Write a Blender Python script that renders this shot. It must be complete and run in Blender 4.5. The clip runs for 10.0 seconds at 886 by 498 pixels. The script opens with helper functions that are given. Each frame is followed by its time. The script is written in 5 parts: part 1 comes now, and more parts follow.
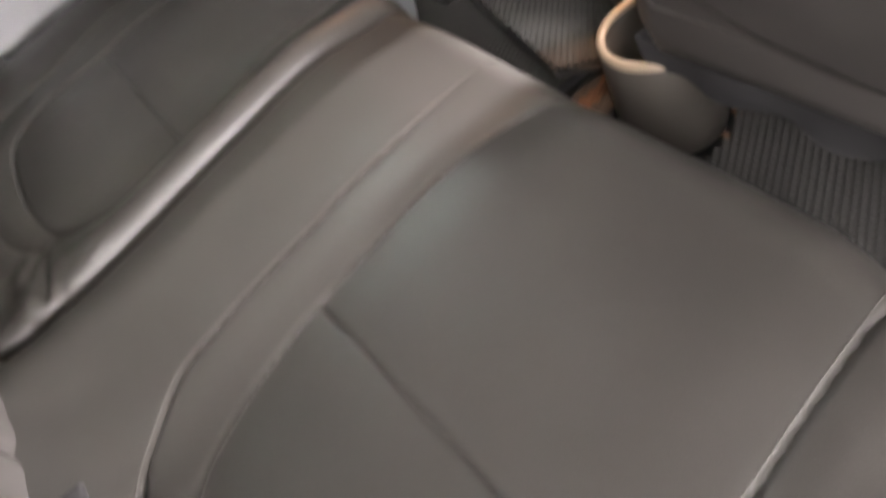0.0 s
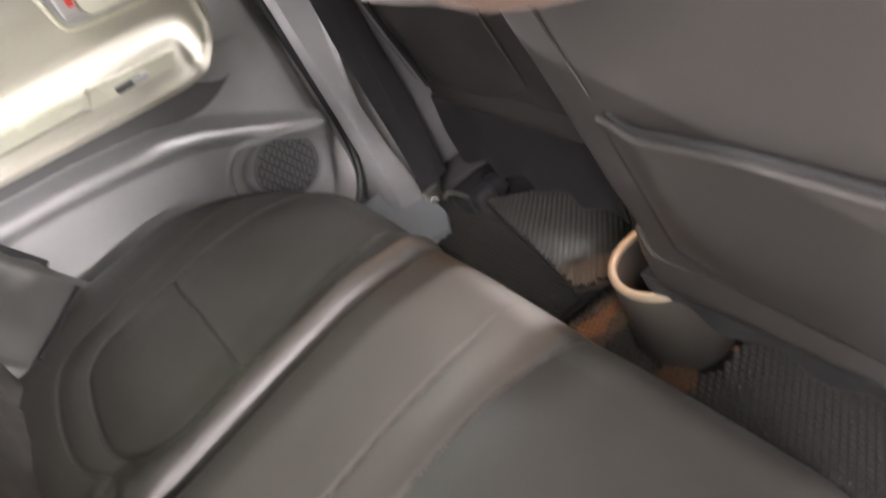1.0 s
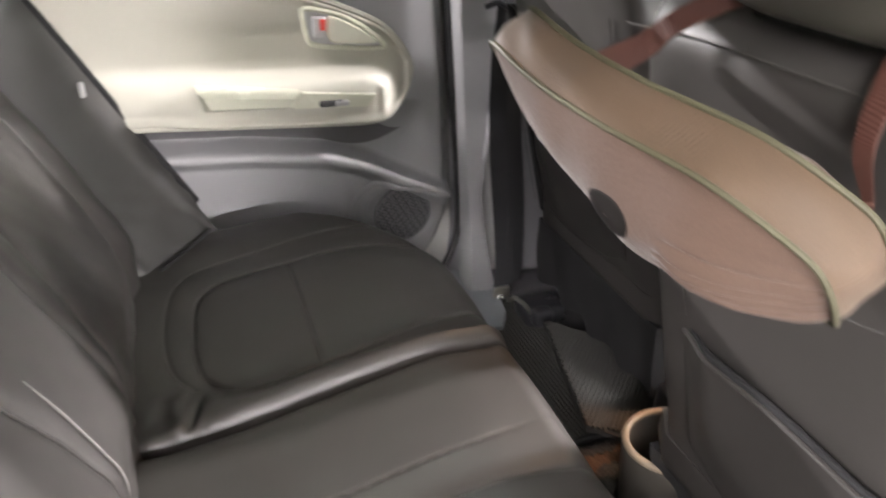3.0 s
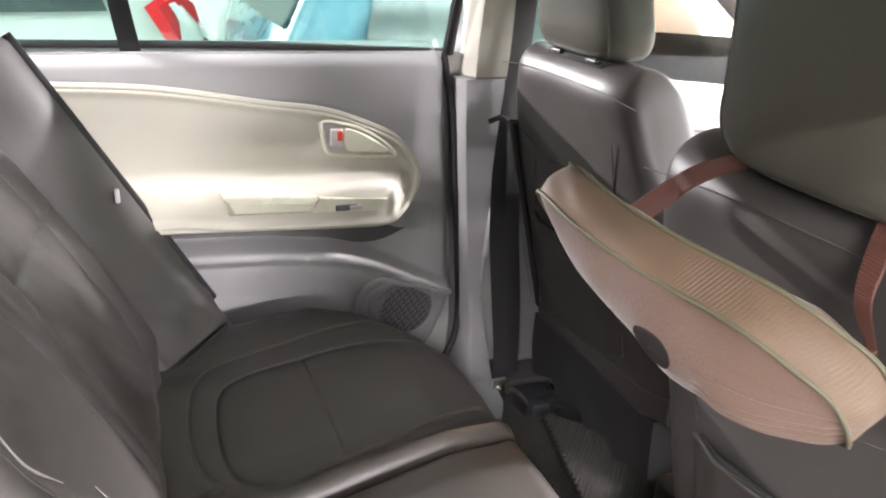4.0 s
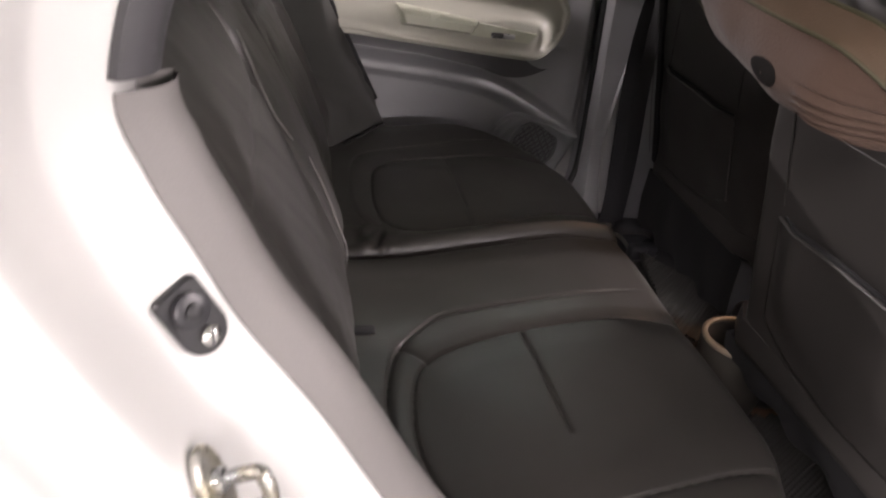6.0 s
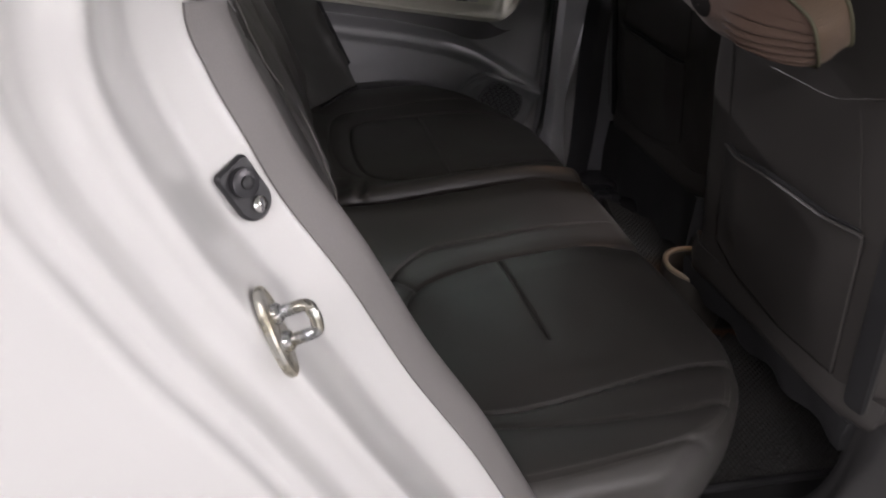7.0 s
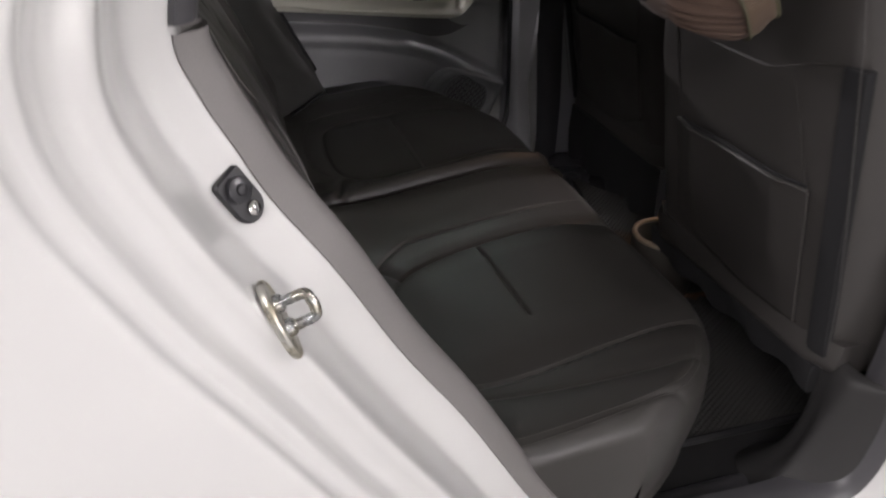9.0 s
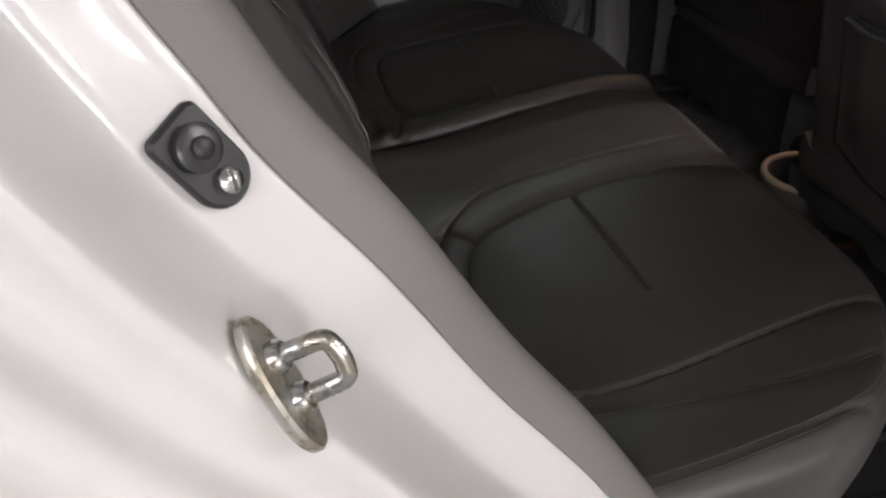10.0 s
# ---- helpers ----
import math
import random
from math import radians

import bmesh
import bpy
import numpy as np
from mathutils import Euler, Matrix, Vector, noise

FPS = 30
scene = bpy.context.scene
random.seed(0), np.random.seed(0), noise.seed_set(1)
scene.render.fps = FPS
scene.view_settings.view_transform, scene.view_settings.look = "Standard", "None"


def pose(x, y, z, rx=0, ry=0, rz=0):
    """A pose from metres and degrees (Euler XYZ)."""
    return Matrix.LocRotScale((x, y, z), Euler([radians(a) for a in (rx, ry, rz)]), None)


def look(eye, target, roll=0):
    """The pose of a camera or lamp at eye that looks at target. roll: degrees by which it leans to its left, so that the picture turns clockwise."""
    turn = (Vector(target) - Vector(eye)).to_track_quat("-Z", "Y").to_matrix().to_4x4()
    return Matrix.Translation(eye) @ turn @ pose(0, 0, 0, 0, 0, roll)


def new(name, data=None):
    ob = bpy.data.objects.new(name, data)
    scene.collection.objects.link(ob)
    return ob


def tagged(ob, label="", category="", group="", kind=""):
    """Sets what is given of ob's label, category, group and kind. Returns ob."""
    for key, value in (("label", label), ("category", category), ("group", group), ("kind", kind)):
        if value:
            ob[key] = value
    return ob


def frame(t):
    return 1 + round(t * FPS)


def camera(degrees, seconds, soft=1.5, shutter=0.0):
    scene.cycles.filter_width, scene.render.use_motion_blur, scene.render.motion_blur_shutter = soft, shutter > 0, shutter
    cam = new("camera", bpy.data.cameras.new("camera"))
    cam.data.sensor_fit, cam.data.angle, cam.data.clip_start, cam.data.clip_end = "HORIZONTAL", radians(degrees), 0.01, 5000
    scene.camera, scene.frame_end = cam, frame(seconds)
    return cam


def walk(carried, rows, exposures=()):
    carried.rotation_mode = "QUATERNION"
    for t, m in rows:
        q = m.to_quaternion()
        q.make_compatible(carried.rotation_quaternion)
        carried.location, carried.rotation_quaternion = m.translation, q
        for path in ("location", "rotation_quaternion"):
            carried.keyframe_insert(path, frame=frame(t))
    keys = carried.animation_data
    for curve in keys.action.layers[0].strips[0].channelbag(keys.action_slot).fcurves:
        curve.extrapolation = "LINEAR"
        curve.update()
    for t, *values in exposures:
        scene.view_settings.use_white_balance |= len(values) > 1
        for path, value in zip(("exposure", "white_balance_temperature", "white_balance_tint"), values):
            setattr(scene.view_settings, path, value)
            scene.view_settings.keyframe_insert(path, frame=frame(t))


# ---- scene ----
cam = camera(62.0, 10.0, soft=2.0, shutter=0.5)
PATH = [
    (0, (0.196, -0.537, 1.032), (0.606, 0.786, -0.411), -26.8),
    (0.3, (0.220, -0.559, 1.037), (0.707, 0.889, -0.254), -28.1),
    (0.5, (0.229, -0.559, 1.065), (0.746, 0.868, -0.237), -27.5),
    (0.7, (0.229, -0.565, 1.087), (0.785, 0.890, -0.167), -27.4),
    (1, (0.227, -0.569, 1.138), (0.811, 0.977, 0.012), -25.8),
    (1.2, (0.222, -0.592, 1.168), (0.816, 0.981, 0.084), -25.7),
    (1.5, (0.247, -0.584, 1.181), (0.875, 0.997, 0.13), -24.6),
    (1.7, (0.228, -0.578, 1.202), (0.914, 1.014, 0.204), -21.2),
    (2, (0.183, -0.613, 1.243), (0.9, 1.028, 0.353), -16.2),
    (2.2, (0.129, -0.655, 1.271), (0.857, 0.992, 0.402), -11.9),
    (2.5, (0.091, -0.69, 1.288), (0.803, 0.939, 0.372), -6.1),
    (2.8, (0.084, -0.696, 1.279), (0.757, 0.919, 0.311), 0.2),
    (3, (0.07, -0.674, 1.296), (0.695, 0.96, 0.327), 1.8),
    (3.2, (0.05, -0.671, 1.315), (0.623, 1.03, 0.433), 2.5),
    (4.3, (-0.057, -0.729, 1.377), (0.719, 0.943, 0.6), 3.9),
    (4.5, (-0.079, -0.756, 1.364), (0.685, 0.91, 0.564), 4.6),
    (5, (-0.123, -0.819, 1.321), (0.564, 0.848, 0.455), 6.6),
    (5.3, (-0.134, -0.861, 1.288), (0.475, 0.814, 0.381), 8.0),
    (5.5, (-0.134, -0.891, 1.278), (0.425, 0.782, 0.335), 8.6),
    (6, (-0.156, -0.956, 1.253), (0.317, 0.716, 0.263), 9.7),
    (6.2, (-0.165, -0.983, 1.24), (0.298, 0.689, 0.244), 9.5),
    (7.3, (-0.205, -1.098, 1.244), (0.39, 0.513, 0.219), 7.9),
    (7.5, (-0.203, -1.114, 1.25), (0.417, 0.489, 0.228), 7.9),
    (7.8, (-0.223, -1.139, 1.252), (0.446, 0.453, 0.243), 8.3),
    (8, (-0.245, -1.167, 1.26), (0.422, 0.428, 0.254), 7.8),
    (8.2, (-0.256, -1.191, 1.273), (0.412, 0.405, 0.269), 7.2),
    (8.5, (-0.236, -1.184, 1.291), (0.406, 0.421, 0.285), 5.7),
    (8.8, (-0.225, -1.156, 1.290), (0.404, 0.451, 0.280), 4.6),
    (9, (-0.216, -1.126, 1.265), (0.385, 0.482, 0.239), 4.0),
    (9.3, (-0.196, -1.045, 1.231), (0.354, 0.559, 0.172), 3.6),
    (9.5, (-0.182, -0.976, 1.198), (0.321, 0.625, 0.11), 2.7),
    (10, (-0.164, -0.901, 1.158), (0.247, 0.658, -0.026), 0.0),
]
EXPOSURES = [(0.0, 2.2, 6800, 8), (0.5, 2.25, 6800, 8), (1.0, 2.1, 6800, 8), (1.5, 1.95, 6800, 7), (2.5, 2.0, 6700, 5), (3.0, 1.6, 6700, 6), (3.2, 1.6, 6700, 6), (4.5, 1.8, 6650, 9), (5.2, 1.7, 6700, 11),
             (5.6, 0.9, 6900, 14), (6.0, 0.1, 6900, 13), (7.3, -0.7, 6450, 9), (8.5, -0.7, 6500, 8), (10.0, -0.65, 6650, 8)]
walk(cam, [(t, look(eye, target, roll)) for t, eye, target, roll in PATH], EXPOSURES)

# ---------------------------------------------------------------- world and light
world = bpy.data.worlds.new("garage_air")
world.use_nodes = True
scene.world = world
world.node_tree.nodes["Background"].inputs[0].default_value = (0.75, 0.85, 0.80, 1)
world.node_tree.nodes["Background"].inputs[1].default_value = 0.006


def tube_lamp(x, y, z, watts, length=1.5):
    data = bpy.data.lights.new("tube_light", "AREA")
    data.shape, data.size, data.size_y = "RECTANGLE", length, 0.14
    data.energy, data.color = watts, (1.0, 0.93, 0.985)
    ob = new("tube_light", data)
    ob.matrix_world = pose(x, y, z - 0.09, 0, 0, 0)
    return ob


# Unseen ceiling lamps, added with places and watts solved to match surface brightness.
FILL_LAMPS = [(2.05, -7.65, 950), (-1.7, -3.15, 85), (-0.95, -2.4, 36), (-1.5, 3.6, 60), (-2.6, 5.1, 950), (6.55, 2.1, 1300), (4.3, 0.5, 450), (3.2, -3.4, 40), (5.8, -4.65, 330), (6.55, -2.4, 350), (-1.7, 0.6, 60), (1.4, 2.8, 15), (2.6, -1.65, 90), (-3.0, -1.65, 200)]
LAMP_Z = 2.62
for lx, ly, lw in FILL_LAMPS:
    tube_lamp(lx, ly, LAMP_Z, lw)


# the warm courtesy lamp in the roof, lit because the door stands open
DOME = (1.20, 0.070, 1.352)
dome_light = bpy.data.lights.new("courtesy_light", "AREA")
dome_light.shape, dome_light.size, dome_light.energy, dome_light.color = "DISK", 0.07, 2.4, (1.0, 0.54, 0.31)
dome_light.spread = math.radians(128)
new("courtesy_light", dome_light).matrix_world = pose(*DOME)


# ---------------------------------------------------------------- materials
def material(name, color, rough=0.5, metal=0.0, grain=0.0, grain_scale=900.0, tone=0.12, tone_scale=9.0, coat=0.0,
             bump=0.0, bump_scale=300.0, bump_kind="noise", sheen=0.0, rough_var=0.08, spec=0.5, emit=None):
    """A node material: two scales of tone, roughness that varies, and a fine relief."""
    m = bpy.data.materials.new(name)
    m.use_nodes = True
    nt = m.node_tree
    p = nt.nodes["Principled BSDF"]
    tc = nt.nodes.new("ShaderNodeTexCoord")

    def noise_node(scale, detail):
        n = nt.nodes.new("ShaderNodeTexNoise")
        n.inputs["Scale"].default_value, n.inputs["Detail"].default_value = scale, detail
        nt.links.new(tc.outputs["Object"], n.inputs["Vector"])
        return n
    big, small = noise_node(tone_scale, 4), noise_node(grain_scale, 2)
    mix = nt.nodes.new("ShaderNodeMix")
    mix.data_type = "RGBA"
    mix.inputs[6].default_value = (*[c * (1 - tone) for c in color], 1)
    mix.inputs[7].default_value = (*[min(1, c * (1 + tone)) for c in color], 1)
    nt.links.new(big.outputs["Fac"], mix.inputs[0])
    mul = nt.nodes.new("ShaderNodeMix")
    mul.data_type, mul.blend_type = "RGBA", "MULTIPLY"
    mul.inputs[0].default_value = grain
    nt.links.new(mix.outputs[2], mul.inputs[6])
    nt.links.new(small.outputs["Fac"], mul.inputs[7])
    nt.links.new(mul.outputs[2], p.inputs["Base Color"])
    ramp = nt.nodes.new("ShaderNodeMapRange")
    ramp.inputs[3].default_value, ramp.inputs[4].default_value = max(0.02, rough - rough_var), min(1, rough + rough_var)
    nt.links.new(big.outputs["Fac"], ramp.inputs[0])
    nt.links.new(ramp.outputs[0], p.inputs["Roughness"])
    p.inputs["Metallic"].default_value = metal
    p.inputs["Specular IOR Level"].default_value = spec
    p.inputs["Coat Weight"].default_value, p.inputs["Coat Roughness"].default_value = coat, 0.04
    p.inputs["Sheen Weight"].default_value = sheen
    if bump:
        if bump_kind == "cells":
            t = nt.nodes.new("ShaderNodeTexVoronoi")
            t.feature = "DISTANCE_TO_EDGE"
            out = "Distance"
        elif bump_kind == "ribs":
            t = nt.nodes.new("ShaderNodeTexWave")
            t.inputs["Distortion"].default_value = 0.6
            out = "Fac"
        else:
            t = nt.nodes.new("ShaderNodeTexNoise")
            t.inputs["Detail"].default_value = 5
            out = "Fac"
        t.inputs["Scale"].default_value = bump_scale
        nt.links.new(tc.outputs["Object"], t.inputs["Vector"])
        b = nt.nodes.new("ShaderNodeBump")
        b.inputs["Strength"].default_value, b.inputs["Distance"].default_value = bump, 0.001
        nt.links.new(t.outputs[out], b.inputs["Height"])
        nt.links.new(b.outputs[0], p.inputs["Normal"])
    if emit:
        p.inputs["Emission Color"].default_value, p.inputs["Emission Strength"].default_value = (*emit[0], 1), emit[1]
    return m


LEATHER = material("dark_leatherette", (0.044, 0.041, 0.0375), 0.41, grain=0.25, tone=0.10, tone_scale=14, bump=0.22, bump_scale=520, bump_kind="cells", rough_var=0.06, spec=0.55)
LEATHER_SMOOTH = material("smooth_leatherette", (0.055, 0.051, 0.048), 0.45, grain=0.2, tone=0.10, tone_scale=10, bump=0.14, bump_scale=420, rough_var=0.06, spec=0.55)
# Lighter leatherette copy that paints in the light falling on the headrests.
LEATHER_LIT = material("lit_olive_leatherette", (0.088, 0.084, 0.069), 0.38, grain=0.2, tone=0.10, tone_scale=10, bump=0.16, bump_scale=480, bump_kind="cells", rough_var=0.06, spec=0.55)
VINYL = material("grey_creased_vinyl", (0.055, 0.054, 0.051), 0.47, grain=0.2, tone=0.14, tone_scale=18, bump=0.3, bump_scale=60, rough_var=0.08, spec=0.45)
WORN_EDGE = material("rubbed_pale_leatherette", (0.26, 0.25, 0.24), 0.45, grain=0.5, grain_scale=300, tone=0.4, tone_scale=60)
THREAD = material("grey_thread", (0.075, 0.072, 0.066), 0.7)
# Black cloth and bindings; also painted as the shade in gaps, slots and holes.
SHADOW_CLOTH = material("black_cloth_and_shade", (0.012, 0.012, 0.013), 0.9, bump=0.3, bump_scale=700)
GREY_PLASTIC = material("grey_trim_plastic", (0.38, 0.38, 0.39), 0.58, spec=0.35, grain=0.15, tone=0.05, tone_scale=5, bump=0.25, bump_scale=800)
PALE_PLASTIC = material("pale_grey_plastic", (0.50, 0.495, 0.50), 0.45, grain=0.1, tone=0.05, tone_scale=6, bump=0.2, bump_scale=800)
IVORY = material("ivory_plastic", (0.56, 0.546, 0.475), 0.55, spec=0.35, grain=0.12, tone=0.04, tone_scale=6, bump=0.2, bump_scale=700)
IVORY_GLOSS = material("smooth_ivory_plastic", (0.68, 0.68, 0.56), 0.28, tone=0.03)
DARK_PLASTIC = material("dark_grey_plastic", (0.075, 0.073, 0.078), 0.38, grain=0.2, tone=0.08, bump=0.2, bump_scale=700)
BLACK_PLASTIC = material("black_plastic", (0.018, 0.018, 0.02), 0.42, grain=0.2, tone=0.1, bump=0.15, bump_scale=600)
PILLAR_GREY = material("mid_grey_pillar_plastic", (0.17, 0.17, 0.178), 0.46, grain=0.15, tone=0.06, tone_scale=6, bump=0.25, bump_scale=800)
SEAT_SHELL = material("grey_seat_plastic", (0.034, 0.033, 0.0325), 0.6, spec=0.3, grain=0.2, tone=0.08, bump=0.25, bump_scale=600)
SEAL = material("grey_seal_rubber", (0.20, 0.189, 0.184), 0.6, grain=0.2, tone=0.08, tone_scale=12, bump=0.2, bump_scale=900)
PAINT = material("white_car_paint", (0.62, 0.62, 0.605), 0.24, tone=0.006, tone_scale=4, coat=1.0, rough_var=0.0)
STEEL = material("zinc_plated_steel", (0.62, 0.61, 0.56), 0.30, metal=1.0, tone=0.18, tone_scale=70, bump=0.2, bump_scale=300)
def plated_material(name, plate, patina, dark, rough):
    """Zinc plate that has gone dull in patches, with yellow patina and darker scuffs."""
    m = bpy.data.materials.new(name)
    m.use_nodes = True
    nt = m.node_tree
    p = nt.nodes["Principled BSDF"]
    tc = nt.nodes.new("ShaderNodeTexCoord")
    last = None
    for scale, lo, hi, colour in ((75, 0.42, 0.60, patina), (150, 0.52, 0.66, dark)):
        n = nt.nodes.new("ShaderNodeTexNoise")
        n.inputs["Scale"].default_value, n.inputs["Detail"].default_value = scale, 5
        nt.links.new(tc.outputs["Object"], n.inputs["Vector"])
        r = nt.nodes.new("ShaderNodeMapRange")
        r.inputs[1].default_value, r.inputs[2].default_value = lo, hi
        nt.links.new(n.outputs["Fac"], r.inputs[0])
        mix = nt.nodes.new("ShaderNodeMix")
        mix.data_type = "RGBA"
        mix.inputs[6].default_value = (*plate, 1)
        mix.inputs[7].default_value = (*colour, 1)
        nt.links.new(r.outputs[0], mix.inputs[0])
        if last:
            nt.links.new(last.outputs[2], mix.inputs[6])
        last = mix
    nt.links.new(last.outputs[2], p.inputs["Base Color"])
    rr = nt.nodes.new("ShaderNodeMapRange")
    rr.inputs[3].default_value, rr.inputs[4].default_value = rough - 0.08, rough + 0.15
    nt.links.new(r.outputs[0], rr.inputs[0])
    nt.links.new(rr.outputs[0], p.inputs["Roughness"])
    b = nt.nodes.new("ShaderNodeBump")
    b.inputs["Strength"].default_value, b.inputs["Distance"].default_value = 0.25, 0.0006
    nt.links.new(n.outputs["Fac"], b.inputs["Height"])
    nt.links.new(b.outputs["Normal"], p.inputs["Normal"])
    p.inputs["Metallic"].default_value = 0.85
    return m


TARNISHED = plated_material("tarnished_zinc", (0.58, 0.575, 0.53), (0.46, 0.43, 0.33), (0.26, 0.25, 0.22), 0.42)
WORN_STEEL = plated_material("worn_grey_steel", (0.42, 0.43, 0.43), (0.38, 0.35, 0.27), (0.18, 0.18, 0.18), 0.32)
CHROME = material("bright_screw_steel", (0.75, 0.74, 0.72), 0.18, metal=1.0)
EVA = material("grey_black_foam_mat", (0.028, 0.027, 0.025), 0.75, grain=0.3, tone=0.2, tone_scale=20)
EVA_LIGHT = material("dusty_grey_foam_mat", (0.055, 0.054, 0.050), 0.85, spec=0.3, grain=0.3, tone=0.22, tone_scale=22)
EVA_BROWN = material("orange_brown_foam_mat", (0.11, 0.056, 0.030), 0.8, grain=0.4, tone=0.25, tone_scale=40)
CARPET = material("black_car_carpet", (0.009, 0.009, 0.010), 0.95, grain=0.5, tone=0.2, bump=0.8, bump_scale=500, sheen=0.1)
BELT = material("grey_black_webbing", (0.022, 0.022, 0.025), 0.6, grain=0.3, bump=0.5, bump_scale=260, bump_kind="ribs")
BUCKLE = material("scuffed_black_plastic", (0.03, 0.03, 0.033), 0.3)
SCUFF = material("blue_grey_sill_plastic", (0.38, 0.40, 0.43), 0.35, grain=0.2, tone=0.1, tone_scale=20)
TAN = material("tan_mesh_cloth", (0.105, 0.062, 0.043), 0.8, grain=0.35, tone=0.10, tone_scale=12, bump=0.6, bump_scale=330, sheen=0.2)
TAN_RIB = material("tan_ribbed_cloth", (0.115, 0.073, 0.043), 0.6, grain=0.3, tone=0.14, tone_scale=16, bump=0.4, bump_scale=600, sheen=0.15)
OLIVE = material("olive_piping_cord", (0.10, 0.094, 0.056), 0.6, grain=0.2)
STRAP = material("red_brown_elastic", (0.09, 0.031, 0.021), 0.7, grain=0.35, tone=0.15, tone_scale=60, bump=0.5, bump_scale=240, bump_kind="ribs")
DARK_CLOTH = material("brown_black_badge_cloth", (0.014, 0.012, 0.011), 0.8, grain=0.3, spec=0.15)
RED = material("red_plastic", (0.65, 0.05, 0.03), 0.35)
BIN = material("beige_grey_bin_plastic", (0.044, 0.040, 0.034), 0.5, grain=0.2, tone=0.08)
BIN_RIM = material("beige_rim_plastic", (0.22, 0.175, 0.125), 0.4, grain=0.15)
HEADLINER = material("pale_headliner_cloth", (0.62, 0.60, 0.56), 0.95, grain=0.2, bump=0.3, bump_scale=400)
CONCRETE = material("garage_concrete", (0.18, 0.18, 0.172), 0.6, grain=0.3, grain_scale=60, tone=0.2, tone_scale=1.2, bump=0.4, bump_scale=30)
WALL = material("painted_garage_wall", (0.30, 0.31, 0.285), 0.8, grain=0.15, grain_scale=40, tone=0.06, tone_scale=0.8, bump=0.3, bump_scale=25)
CAR_BLUE = material("light_blue_car_paint", (0.08, 0.17, 0.22), 0.28, coat=0.8, tone=0.03)
CAR_WHITE = material("off_white_car_paint", (0.40, 0.41, 0.39), 0.3, coat=0.8, tone=0.03)
CAR_GLASS = material("dark_tinted_car_glass", (0.035, 0.045, 0.045), 0.12, spec=0.3)
RUBBER = material("black_tyre_rubber", (0.02, 0.02, 0.02), 0.8)
LAMP_RED = material("red_lamp_lens", (0.50, 0.01, 0.015), 0.12, coat=0.8)
LAMP_CLEAR = material("clear_lamp_lens", (0.75, 0.75, 0.72), 0.12, coat=0.8)
TUBE_GLOW = material("glowing_tube", (0.9, 0.9, 0.88), 0.4, emit=((1.0, 0.93, 0.985), 20.0))


def glass_material(name, tint):
    m = bpy.data.materials.new(name)
    m.use_nodes = True
    nt = m.node_tree
    nt.nodes.remove(nt.nodes["Principled BSDF"])
    clear, gloss, mix = nt.nodes.new("ShaderNodeBsdfTransparent"), nt.nodes.new("ShaderNodeBsdfGlossy"), nt.nodes.new("ShaderNodeMixShader")
    fres = nt.nodes.new("ShaderNodeFresnel")
    fres.inputs[0].default_value = 1.45
    clear.inputs[0].default_value = (*tint, 1)
    gloss.inputs["Roughness"].default_value = 0.02
    nt.links.new(fres.outputs[0], mix.inputs[0])
    nt.links.new(clear.outputs[0], mix.inputs[1])
    nt.links.new(gloss.outputs[0], mix.inputs[2])
    nt.links.new(mix.outputs[0], nt.nodes["Material Output"].inputs[0])
    return m


GLASS = glass_material("green_tinted_glass", (0.74, 0.90, 0.86))


# ---------------------------------------------------------------- mesh helpers
def grid(p, wrap_u=False, wrap_v=False):
    """Quads over an array of points (nu, nv, 3)."""
    p = np.asarray(p, float)
    nu, nv = p.shape[:2]
    i, j = np.meshgrid(np.arange(nu if wrap_u else nu - 1), np.arange(nv if wrap_v else nv - 1), indexing="ij")
    i2, j2 = (i + 1) % nu, (j + 1) % nv
    f = np.stack([i * nv + j, i2 * nv + j, i2 * nv + j2, i * nv + j2], -1).reshape(-1, 4)
    return p.reshape(-1, 3).tolist(), f.tolist()


def join(*geos):
    verts, faces = [], []
    for v, f in geos:
        n = len(verts)
        verts += [tuple(a) for a in v]
        faces += [[k + n for k in face] for face in f]
    return verts, faces


def moved(geo, m):
    return [tuple(m @ Vector(v)) for v in geo[0]], geo[1]


def loft(rings, caps=True):
    """Closed rings of equal count, skinned, with flat caps."""
    rings = np.asarray(rings, float)
    v, f = grid(rings, wrap_v=True)
    n, k = rings.shape[0], rings.shape[1]
    if caps:
        f = f + [list(range(k))[::-1], list(range((n - 1) * k, n * k))]
    return v, f


def tube(points, radius, n=10, closed=False):
    pts = np.asarray(points, float)
    rad = np.broadcast_to(np.asarray(radius, float), (len(pts),))
    d = np.gradient(pts, axis=0) if not closed else np.roll(pts, -1, 0) - np.roll(pts, 1, 0)
    d /= np.linalg.norm(d, axis=1, keepdims=True) + 1e-12
    up = np.array([0.0, 0, 1]) if abs(d[0][2]) < 0.9 else np.array([1.0, 0, 0])
    rings = []
    for p, t, r in zip(pts, d, rad):
        side = np.cross(t, up)
        side /= np.linalg.norm(side) + 1e-12
        up = np.cross(side, t)
        a = np.linspace(0, 2 * np.pi, n, endpoint=False)
        rings.append(p + r * (np.cos(a)[:, None] * side + np.sin(a)[:, None] * up))
    if closed:
        return grid(np.array(rings), wrap_u=True, wrap_v=True)
    return loft(rings)


